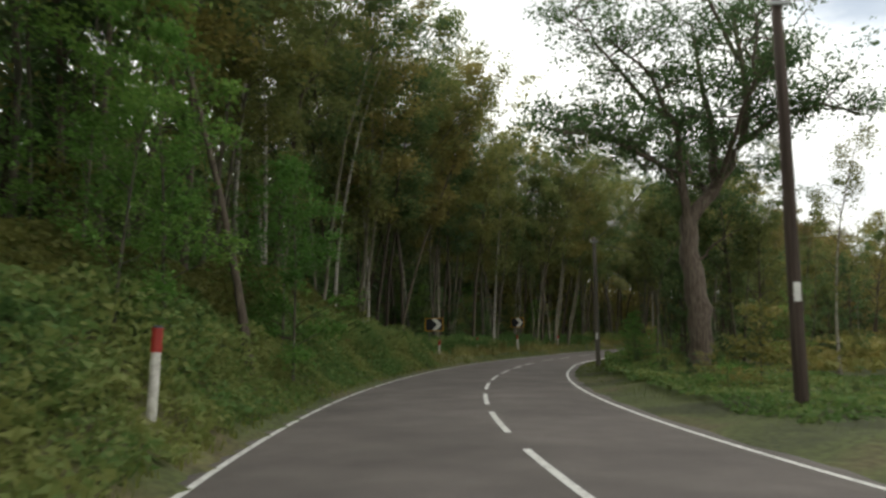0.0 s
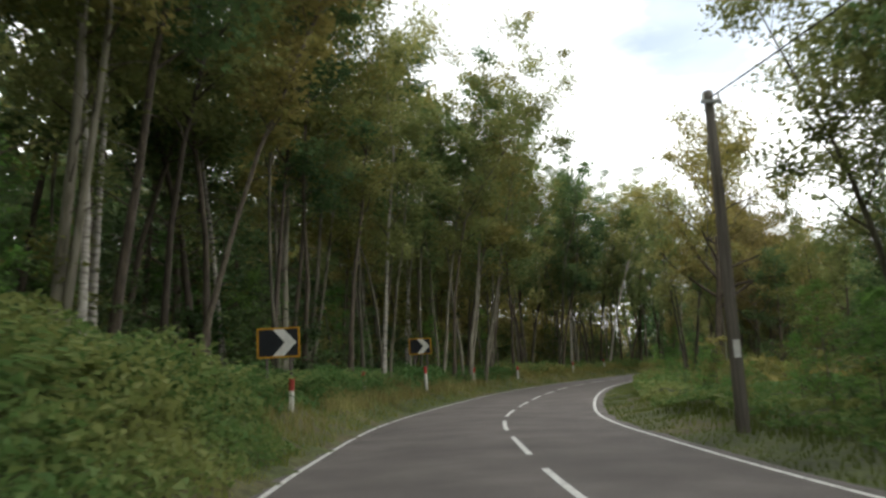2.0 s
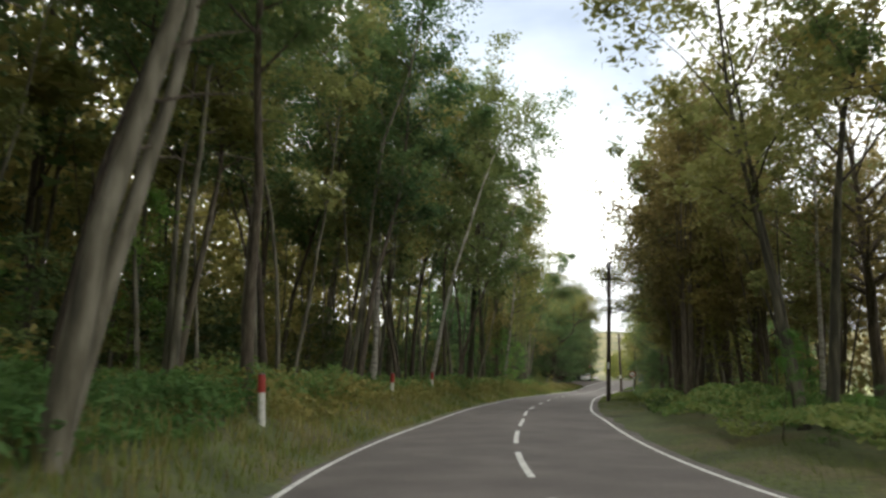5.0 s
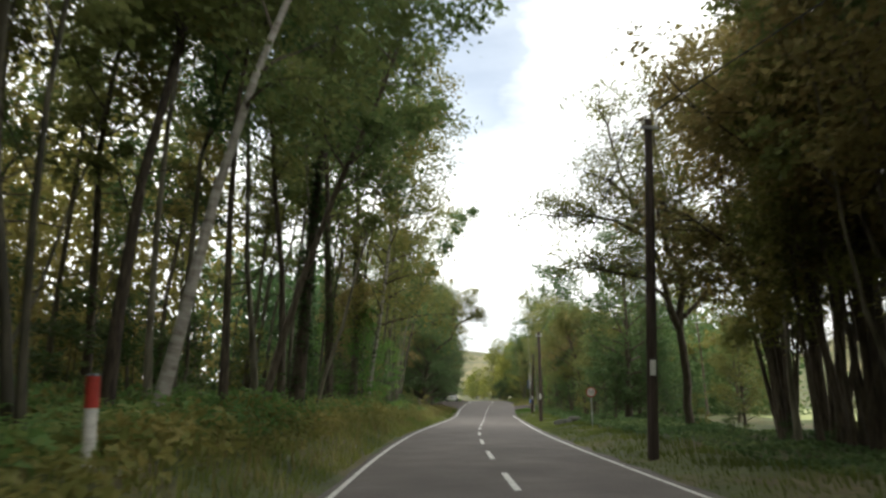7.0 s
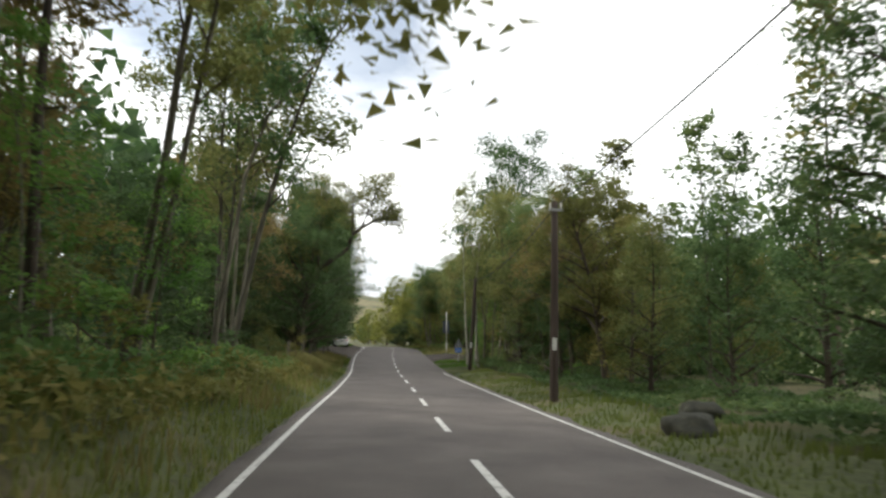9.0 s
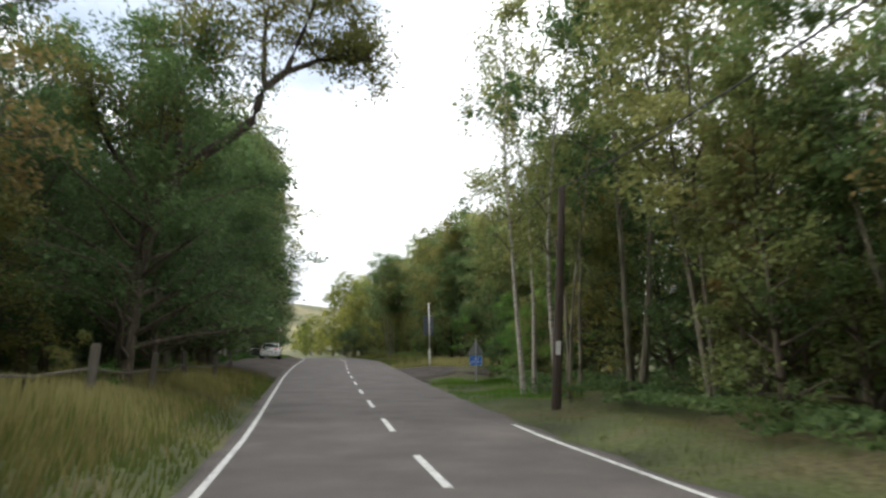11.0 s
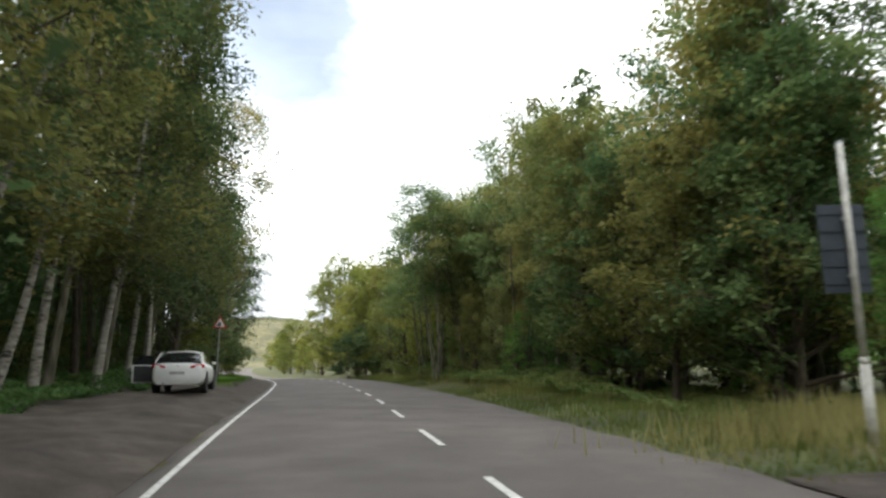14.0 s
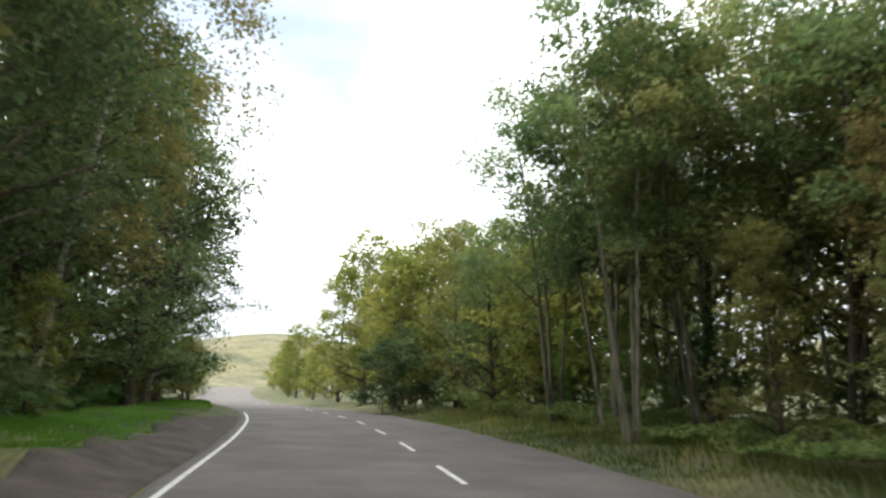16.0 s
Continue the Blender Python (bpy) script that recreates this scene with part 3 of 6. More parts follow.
kind("thin", 3, lambda i: build_tree("young_tree", 30 + i, 13.5 + i, 0.075, 0.36, 2.0, 14, 3000, 0.17, M_BARK_GREY, (M_LEAF, M_LEAF_BIRCH, M_LEAF_OLIVE)[i], "thin young tree with pale bark and sparse leaves", stubs=5, clump=0.5, lift=52, wiggle=0.075, twigs=2, stems=2 if i == 1 else 1))
kind("inner", 3, lambda i: build_tree("inner_wood_tree", 40 + i, 18.0 + i, 0.14, 0.26, 3.4, 12, 1400, 0.46, M_BARK, (M_LEAF, M_LEAF_DARK, M_LEAF_OLIVE)[i], "tall tree deep inside the wood", lift=40, clump=1.15, twigs=1, low=True))
kind("thicket", 3, lambda i: build_tree("understorey_bush", 45 + i, 4.6 + 0.8 * i, 0.05, 0.04, 2.4, 8, 1150, 0.27, M_BARK, (M_LEAF_DARK, M_LEAF, M_LEAF_OLIVE)[i], "dark leafy bush under the trees", profile="dome", lift=30, clump=0.8, twigs=1, low=True))
kind("birch", 3, lambda i: build_tree("silver_birch", 50 + i, 15.5 + i, 0.11, 0.33, 2.5, 18, 4200, 0.16, M_BARK_BIRCH, M_LEAF_BIRCH, "silver birch with pale trunk and drooping leaves", clump=0.5, droop=0.9, lift=45, wiggle=0.03, twigs=2))
kind("bushy", 3, lambda i: build_tree("broadleaf_tree", 70 + i, 12 + i, 0.2, 0.06, 4.4, 34, 10500, 0.205, M_BARK, (M_LEAF, M_LEAF_BIRCH, M_LEAF_OLIVE)[i], "dense broadleaf tree leafy almost to the ground", profile="dome", lift=25, clump=0.85, twigs=2))
kind("mass", 3, lambda i: build_tree("leafy_wood_tree", 80 + i, 12 + i, 0.2, 0.06, 4.3, 26, 5600, 0.28, M_BARK, (M_LEAF, M_LEAF_OLIVE, M_LEAF)[i], "full leafy tree behind the roadside trees", profile="dome", lift=27, clump=0.95, twigs=2, low=True))
kind("oak", 2, lambda i: build_tree("oak_tree", 90 + i, 12.5 + i, 0.26, 0.28, 5.8, 24, 17000, 0.175, M_BARK, M_LEAF_OLIVE if i else M_LEAF_RUSSET, "spreading oak with dark gnarled limbs and open crown", profile="dome", lift=34, clump=0.7, wiggle=0.035, lean=0.0, twigs=6))
kind("dense", 2, lambda i: build_tree("dense_dark_tree", 101 + i, 14 + i, 0.24, 0.08, 4.5, 38, 14000, 0.18, M_BARK, M_LEAF_DARK if i else M_LEAF, "dense dark broadleaf tree over the verge", profile="oval", lift=24, clump=0.85, twigs=3))
kind("multi", 2, lambda i: build_tree("multi_stemmed_tree", 110 + i, 12.5 + i * 1.2, 0.11, 0.28, 3.4, 30, 10000, 0.175, M_BARK, M_LEAF_RUSSET if i else M_LEAF_OLIVE, "multi-stemmed tree with thin dark trunks", stems=5, lift=45, clump=0.75, twigs=2))
kind("shrub", 3, lambda i: build_tree("shrub", 130 + i, 2.4 + 0.5 * i, 0.035, 0.05, 1.5, 6, 1250, 0.13, M_BARK, (M_LEAF_FRESH, M_LEAF, M_LEAF_OLIVE)[i], "leafy green roadside shrub", profile="dome", stems=3, lift=35, clump=0.45, twigs=1))
kind("sapling", 2, lambda i: build_tree("sapling", 150 + i, 7.5 + i, 0.06, 0.1, 2.2, 16, 4300, 0.13, M_BARK_GREY, M_LEAF_FRESH, "young bright green sapling with low branches", lift=32, clump=0.55, twigs=2))
kind("yellow", 2, lambda i: build_tree("yellowing_tree", 170 + i, 8.5 + i, 0.16, 0.03, 4.1, 28, 5400, 0.27, M_BARK, M_LEAF_SUN, "yellow-green tree by the road, sunlight put into its leaf colour", profile="dome", lift=28, clump=0.95, twigs=1, low=True))
kind("alder", 2, lambda i: build_tree("alder", 260 + i, 14.0 + i, 0.13, 0.34, 4.0, 34, 12500, 0.182, M_BARK_GREY, M_LEAF if i else M_LEAF_BIRCH, "slender many-stemmed alder with a fine high crown", stems=3, lift=38, clump=0.85, twigs=3))
kind("verge", 2, lambda i: build_tree("verge_tree", 270 + i, 11.0 + i, 0.22, 0.10, 4.7, 46, 24000, 0.14, M_BARK, M_LEAF if i else M_LEAF_DARK, "dense dark green tree hanging over the verge", profile="dome", lift=24, clump=0.85, twigs=3))
kind("ivy", 2, lambda i: build_tree("ivy_clad_tree", 230 + i, 17 + i, 0.2, 0.42, 4.2, 20, 9000, 0.16, M_BARK, M_LEAF_DARK if i else M_LEAF, "leaning dark tree with an ivy-clad lower trunk", lift=40, clump=0.6, ivy=7.0 + i))
kind("midleaf", 2, lambda i: build_tree("hanging_birch", 210 + i, 17 + i, 0.13, 0.22, 4.4, 36, 14500, 0.165, M_BARK_BIRCH if i else M_BARK_GREY, M_LEAF_OLIVE if i else M_LEAF_DARK, "tall leafy birch hanging over the verge", droop=0.7, lift=34, clump=0.75, twigs=2))

used = {}


# how large each kind stands here beside its model
STATURE = {"mass": 0.66, "multi": 0.64, "bushy": 0.76, "sapling": 0.66, "shrub": 0.46, "thicket": 0.5, "dense": 0.93, "verge": 0.85, "oak": 0.92, "alder": 0.95}


def plant(key, x, y, scale=1.0, turn=None, which=None, lean=0.0, rng=random, toward=0.0, wide=1.0):
    pool = kinds[key]
    n = used.get(key, 0)
    used[key] = n + 1
    src = pool[(n if which is None else which) % len(pool)]
    z = ground_at(x, y)
    scale *= STATURE.get(key, 1.0)
    turn = rng.uniform(0, 360) if turn is None else turn
    m = pose(x, y, z, lean * rng.uniform(-1, 1), lean * rng.uniform(-1, 1) + toward, 0) @ pose(0, 0, 0, 0, 0, turn) @ Matrix.Diagonal((scale * wide, scale * wide, scale * rng.uniform(0.92, 1.08), 1))
    first = src.get("placed") is None
    if first:
        src["placed"] = 1
        src.matrix_basis = m
        return src
    return copy_thing(src, m @ Matrix.Diagonal((1 / src.scale.x, 1 / src.scale.y, 1 / src.scale.z, 1)))


def row(keys, y0, y1, step, d0, d1, scale=(0.85, 1.15), side=-1, lean=3.0, jitter=0.45, seed=0, toward=0.0, wide=1.0):
    """Trees along the road between two of the plan's y, d0 to d1 metres beyond its edge."""
    rng = random.Random(seed)
    s, e = station(y0), station(y1)
    while s < e:
        le, _, re = edges(s)
        off = rng.uniform(d0, d1)
        d = le - off if side < 0 else re + off
        x, y, _ = plan(s + rng.uniform(-jitter, jitter) * step, d)
        plant(rng.choice(keys), float(x), float(y), rng.uniform(*scale), lean=lean, rng=rng, toward=-side * toward, wide=wide)
        s += step * rng.uniform(0.75, 1.25)


def far_woods(y0, y1, d0, d1, height, count, size, side, seed, material, label, thin=1.0):
    """Depth of the wood behind the trees that can be told apart: leaf clumps from the ground up."""
    nr = np.random.RandomState(seed)
    s = nr.uniform(station(y0), station(y1), count)
    le, _, re = edges(s)
    off = nr.uniform(d0, d1, count)
    x, y, _ = plan(s, le - off if side < 0 else re + off)
    top = height * (0.8 + 0.2 * np.sin(s * 0.37 + off) * np.sin(s * 0.11 + 1))
    z = ground_height(x, y) + top * nr.uniform(0, 1, count) ** thin
    v, f = leaf_mesh(np.stack([x, y, z], 1), size, nr, flat=0.2, single=True, slim=0.8)
    ob = mesh_object("far_woods", v.tolist(), f.tolist(), material)
    return tagged(ob, label, "woods", kind="stuff")


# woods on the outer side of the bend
# the first depth is dim because shade is put into its leaf colour
far_woods(-150, -38, 17, 34, 16, 54000, 0.9, -1, 301, M_LEAF_DARK, "leafy depth of the wood on the bank, dim by its darkened leaf colour", 1.25)
far_woods(-56, 8, 18, 32, 6.0, 16000, 0.6, -1, 302, M_LEAF_RUSSET, "low russet undergrowth deep in the wood")
far_woods(-62, -2, 12, 30, 18, 62000, 0.36, -1, 307, M_LEAF_OLIVE, "thin leafy depth of the wood", 0.8)
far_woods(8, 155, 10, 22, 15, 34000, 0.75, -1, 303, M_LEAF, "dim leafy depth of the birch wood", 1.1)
far_woods(-152, -46, 20, 40, 8.0, 22000, 0.7, 1, 304, M_LEAF_OLIVE, "hazy low woodland inside the bend")
far_woods(-50, -26, 9.5, 16, 12.5, 5500, 0.3, 1, 308, M_LEAF_RUSSET, "brownish leafy depth of the roadside wood", 0.85)
far_woods(9, 46, 12, 22, 10, 22000, 0.38, 1, 305, M_LEAF, "leafy depth of the roadside wood")
far_woods(82, 140, 11.5, 21, 14.5, 40000, 0.34, 1, 306, M_LEAF_BIRCH, "leafy depth of the wood by the road", 0.5)
row(["roadside", "tall", "roadside"], -130, -36, 4.6, 4.4, 6.2, seed=1, toward=4, scale=(0.9, 1.08))
row(["roadside", "birch"], -118, -96, 7.0, 4.4, 5.6, seed=62, toward=3, lean=2, scale=(0.95, 1.1))
row(["thin", "birch", "thin", "tall"], -126, -50, 3.4, 4.2, 8.5, seed=2)
row(["roadside", "tall"], -128, -90, 4.4, 8.5, 13, seed=101, scale=(0.95, 1.12), toward=2)
row(["tall", "thin", "inner"], -130, -55, 4.2, 8.5, 13, seed=3)
row(["tall", "thin", "roadside", "thin"], -46, -9, 3.4, 6.6, 10.5, seed=71, scale=(0.9, 1.05), toward=2)
row(["shrub", "shrub", "thicket"], -46, -3, 2.6, 3.8, 6.5, side=1, seed=72, scale=(0.3, 0.5))
row(["thicket", "shrub", "thicket"], -136, -97, 2.6, 8, 16, side=1, seed=77, scale=(0.4, 0.65))
row(["thin", "sapling", "multi"], -124, -96, 3.4, 9, 16, side=1, seed=73, scale=(0.5, 0.72))
row(["thin", "tall", "thin"], -55, -8, 4.6, 8.0, 13, seed=51)
row(["inner"], -132, -50, 4.8, 13, 21, seed=4)
row(["thicket", "sapling"], -102, -58, 3.6, 5.5, 9.0, seed=106, scale=(0.5, 0.85))
row(["thicket"], -124, -62, 2.1, 4.8, 8.5, seed=112, scale=(0.9, 1.45))
row(["thicket"], -62, -4, 2.1, 6.5, 12, seed=113, scale=(1.0, 1.6))
row(["thicket"], -130, 4, 4.6, 8, 15, seed=46, scale=(0.7, 1.2))
row(["thicket", "sapling"], -132, -84, 2.8, 6, 12, seed=54, scale=(0.9, 1.5))
row(["sapling", "sapling", "shrub"], -130, -96, 2.8, 4.0, 7.0, seed=5, scale=(0.8, 1.15))
row(["shrub", "sapling", "thicket"], -92, -8, 6.5, 4.6, 8.0, seed=6, scale=(0.6, 0.9))
row(["multi", "tall"], -10, -4, 3.8, 4.4, 7.0, seed=8)
row(["bushy", "verge", "bushy"], 15, 27, 3.4, 5.0, 7.0, seed=74, scale=(0.7, 0.8))
# dense trees up to the layby
row(["verge"], 26, 30, 3.9, 3.0, 3.5, seed=11, scale=(0.86, 0.96), toward=3, wide=1.05)
row(["verge"], 31, 36, 3.9, 3.4, 3.8, seed=13, scale=(0.9, 1.0), toward=-2, wide=0.75)
row(["verge"], 37, 44, 3.6, 4.0, 4.5, seed=12, scale=(0.9, 1.0), toward=3, wide=1.12)
row(["dense"], 47, 56, 4.0, 4.2, 4.8, seed=82, scale=(0.86, 0.96), toward=2, wide=1.45)
row(["dense"], 26, 56, 4.4, 7.0, 10.5, seed=12, scale=(0.78, 0.92))
row(["shrub"], 6, 46, 5.0, 2.4, 3.6, seed=13, scale=(0.6, 0.9))
row(["thicket", "shrub"], 10, 28, 3.2, 3.4, 8.0, seed=65, scale=(0.5, 0.75))
# birch wood behind the layby
row(["midleaf", "dense", "midleaf", "birch"], 52, 60, 3.2, 5.6, 6.6, seed=14, scale=(0.98, 1.14), toward=7, wide=1.15)
row(["midleaf", "birch", "midleaf"], 60, 86, 2.8, 5.8, 7.0, seed=78, scale=(0.98, 1.12), toward=7, wide=1.1)
row(["midleaf", "dense", "midleaf"], 87, 108, 3.2, 5.4, 6.6, seed=79, scale=(0.95, 1.12), toward=5)
row(["birch", "inner"], 50, 126, 4.4, 8.5, 14, seed=15)
row(["thicket", "shrub"], 54, 122, 3.2, 7.0, 11.0, seed=17, scale=(0.6, 1.0))
row(["inner"], 82, 128, 3.4, 7.5, 9.5, seed=108, scale=(0.95, 1.1))
row(["shrub", "thicket", "yellow"], 100, 134, 2.4, 4.6, 6.6, seed=109, scale=(0.34, 0.55))
row(["thicket", "thicket"], 98, 134, 2.6, 6.2, 8.6, seed=110, scale=(0.7, 0.95))
row(["thicket"], 58, 108, 2.4, 8.4, 10.6, seed=81, scale=(0.75, 1.05))
# inner side of the bend
row(["shrub"], -116, -48, 2.8, 2.4, 5.0, side=1, seed=21, scale=(0.4, 0.65))
row(["shrub", "shrub", "thicket"], -120, -88, 2.2, 2.2, 6.0, side=1, seed=83, scale=(0.5, 0.75))
row(["thin", "thicket", "multi"], -116, -98, 5.0, 12, 20, side=1, seed=22, scale=(0.5, 0.7))
row(["mass", "thicket"], -95, -66, 5.0, 14, 24, side=1, seed=24, scale=(0.55, 0.75))
row(["inner", "thicket"], -118, -50, 8.0, 20, 30, side=1, seed=20, scale=(0.45, 0.65))
row(["thin", "multi", "oak"], -66, -46, 5.0, 6.5, 11, side=1, seed=23, scale=(0.75, 0.95))
row(["mass", "oak"], -66, -46, 5.0, 11, 18, side=1, seed=25, scale=(0.7, 0.95))
row(["multi", "multi", "thin"], -47, -29, 2.3, 4.4, 6.8, side=1, seed=26, scale=(1.05, 1.22), toward=3)
row(["multi", "thin"], -48, -26, 5.0, 8, 12, side=1, seed=57, scale=(1.0, 1.15))
row(["thicket", "shrub"], -48, -2, 2.8, 7, 14, side=1, seed=48, scale=(0.5, 0.85))
row(["bushy", "bushy", "oak"], 8, 17, 3.2, 4.6, 6.2, side=1, seed=28, scale=(0.56, 0.66), toward=4)
row(["bushy", "multi", "mass"], 18, 32, 3.0, 6.8, 9.0, side=1, seed=75, scale=(0.66, 0.8), toward=4)
row(["mass", "mass", "thicket"], 0, 38, 3.4, 7, 13, side=1, seed=58, scale=(0.58, 0.72))
row(["shrub", "thicket"], 9, 26, 2.8, 4.8, 8, side=1, seed=66, scale=(0.6, 0.9))
row(["shrub"], 8, 30, 2.6, 3.6, 6, side=1, seed=69, scale=(0.5, 0.8))
row(["thicket", "thicket"], 4, 26, 4.2, 5.0, 9.0, side=1, seed=107, scale=(0.6, 0.74))
row(["birch", "thicket"], 27, 42, 4.2, 5.0, 9.0, side=1, seed=29, scale=(0.6, 0.74))
row(["inner", "thicket"], 6, 44, 6.5, 9, 16, side=1, seed=30, scale=(0.6, 0.8))
row(["bushy", "mass", "mass"], 66, 80, 3.6, 5.0, 7.0, side=1, seed=31, scale=(0.80, 0.94), toward=2)
row(["multi", "alder", "thin", "multi"], 79, 95, 2.4, 5.0, 8.4, side=1, seed=76, scale=(0.82, 0.94), toward=2)
row(["bushy", "sapling", "bushy"], 78, 112, 2.8, 4.2, 6.2, side=1, seed=111, scale=(0.34, 0.52))
row(["alder"], 80, 98, 3.4, 8.6, 12.0, side=1, seed=80, scale=(0.9, 1.05))
row(["mass", "mass"], 70, 84, 3.6, 8, 11, side=1, seed=52, scale=(0.78, 0.92))
row(["alder", "alder", "mass"], 91, 111, 3.4, 5.8, 8.0, side=1, seed=37, scale=(0.84, 0.93), toward=4)
row(["yellow", "bushy"], 108, 128, 3.6, 3.4, 6.0, side=1, seed=68, scale=(0.9, 1.05))
row(["thicket", "sapling", "thicket"], 62, 124, 3.4, 5.0, 9.0, side=1, seed=32, scale=(0.65, 0.9))
row(["thicket"], 60, 126, 7.0, 9.0, 13.0, side=1, seed=60, scale=(0.9, 1.3))
row(["shrub", "shrub", "sapling"], 64, 122, 3.0, 3.4, 5.2, side=1, seed=61, scale=(0.55, 0.85))
row(["inner", "mass"], 64, 132, 7.0, 9, 15, side=1, seed=33, scale=(0.74, 0.9))
# trees at the road's far end, sunlit by their yellow leaf colour
row(["yellow"], 150, 225, 6.0, 4.0, 9.0, side=1, seed=35, scale=(0.5, 0.8))
row(["yellow"], 150, 215, 8.0, 4.0, 9.0, side=-1, seed=36, scale=(0.35, 0.6))
def limbed_tree(name, m, limbs, bark, leaf, leaves, size, label, seed, twig=1.0):
    """A tree with heavy limbs of its own, each given as points from its root to its end."""
    rng = random.Random(seed)
    nr = np.random.RandomState(seed)
    tree = empty(name, m, label, "tree")
    V, F, tips = [], [], []
    for name, r0, r1, pts in limbs:
        fine = []
        for i in range(len(pts) - 1):
            a, b = Vector(pts[i]), Vector(pts[i + 1])
            for k in range(3):
                jit = 0 if k == 0 else 0.12 * twig ** 2
                fine.append(a.lerp(b, k / 3) + Vector((rng.gauss(0, jit), rng.gauss(0, jit), 0)))
        fine.append(Vector(pts[-1]))
        n = len(fine) - 1
        ring_tube(V, F, fine, [r0 + (r1 - r0) * i / n + (0.12 if name == "bole" and i == 0 else 0) + (rng.uniform(-0.04, 0.06) if name == "bole" else 0) for i in range(n + 1)], 10 if r0 > 0.3 else 7)
        if name in ("bole", "stem") or r1 < 0.03:
            continue
        for i in range(2, n + 1):
            for s in range(3 if i > n * 0.4 else 1):
                az, el = rng.uniform(0, 6.28), rng.uniform(-0.25, 0.9)
                d = Vector((math.cos(az) * math.cos(el), math.sin(az) * math.cos(el), math.sin(el)))
                ln = rng.uniform(1.6, 3.6) * twig
                o = fine[i]
                m1 = o + d * ln * 0.5 + Vector((rng.gauss(0, 0.2), rng.gauss(0, 0.2), rng.gauss(0, 0.2)))
                e = m1 + (d + Vector((rng.gauss(0, 0.4), rng.gauss(0, 0.4), rng.gauss(0, 0.3)))) * ln * 0.5
                ring_tube(V, F, [o, m1, e], [0.055 * twig, 0.035 * twig, 0.01], 4)
                tips += [m1, e, e]
                for q in range(3):
                    w = e.lerp(m1, rng.random()) + Vector((rng.gauss(0, 0.8), rng.gauss(0, 0.8), rng.gauss(0, 0.55))) * twig
                    ring_tube(V, F, [m1.lerp(e, 0.4), w], [0.02 * twig, 0.006], 3)
                    tips.append(w)
    mesh_object("trunk", V, F, bark, tree, smooth=True)
    pick = nr.choice(len(tips), leaves)
    cen = np.array([tuple(p) for p in tips])[pick] + nr.normal(size=(leaves, 3)) * np.array([0.5, 0.5, 0.30]) * twig
    v, f = leaf_mesh(cen, size, nr, single=True)
    mesh_object("crown", v.tolist(), f.tolist(), leaf, tree)
    return tree


OLD_OAK = (
    ("bole", 0.72, 0.50, ((0.15, 0, -3.6), (0, 0, 0), (-0.1, 0, 2.2), (-0.35, 0.1, 4.4), (-0.2, 0.1, 6.4))),
    ("limb", 0.44, 0.10, ((-0.2, 0.1, 6.0), (1.6, -0.3, 8.6), (3.0, -0.6, 10.8), (3.4, -0.4, 14.5), (3.2, 0.2, 19.5))),
    ("limb", 0.30, 0.07, ((1.4, -0.2, 8.4), (1.5, 0.6, 11.5), (1.2, 1.2, 15.5), (1.0, 1.6, 19.0))),
    ("limb", 0.30, 0.06, ((-0.4, 0.0, 5.9), (-0.8, -0.8, 9.0), (-1.2, -1.6, 11.6), (-2.6, -2.2, 14.4), (-4.6, -2.6, 16.0))),
    ("limb", 0.16, 0.04, ((-0.7, -0.6, 8.6), (-2.6, 0.8, 10.6), (-4.6, 1.6, 11.8), (-7.0, 2.2, 13.0))),
    ("limb", 0.20, 0.05, ((2.6, -0.5, 10.4), (5.0, -1.2, 12.0), (7.2, -1.8, 12.6), (9.0, -2.0, 11.8))),
    ("limb", 0.17, 0.04, ((3.3, -0.4, 13.5), (5.4, 1.0, 16.0), (7.0, 1.8, 17.5))),
    ("limb", 0.18, 0.05, ((0.8, 0.1, 7.6), (0.9, 3.2, 9.6), (0.4, 5.4, 12.0), (0.0, 7.0, 15.0))),
    ("limb", 0.18, 0.05, ((1.2, -0.2, 8.0), (1.8, -3.0, 10.6), (2.2, -5.2, 13.0), (2.0, -6.6, 16.0))),
    ("limb", 0.16, 0.04, ((-1.2, -1.6, 11.4), (-3.6, -0.6, 14.6), (-5.4, 0.4, 17.5), (-6.6, 1.0, 20.0))),
    ("limb", 0.15, 0.04, ((-0.6, -0.4, 8.0), (-3.0, -2.4, 9.4), (-5.6, -3.6, 10.4), (-8.2, -4.2, 10.6))),
    ("limb", 0.16, 0.04, ((3.2, 0.0, 16.0), (1.0, -2.0, 19.0), (-1.0, -3.0, 21.5))),
    ("limb", 0.10, 0.02, ((0.0, -0.3, 3.6), (1.0, -0.9, 4.6), (2.4, -1.2, 5.4))),
)
limbed_tree("old_gnarled_oak", pose(33.4, -100.8, ground_at(33.4, -100.8) + 1.9, 0, 0, 45) @ Matrix.Diagonal((0.64, 0.64, 0.64, 1)), OLD_OAK, M_BARK_OAK, M_LEAF, 34000, 0.24, "old gnarled oak with heavy forked limbs and thin leaves", 97)
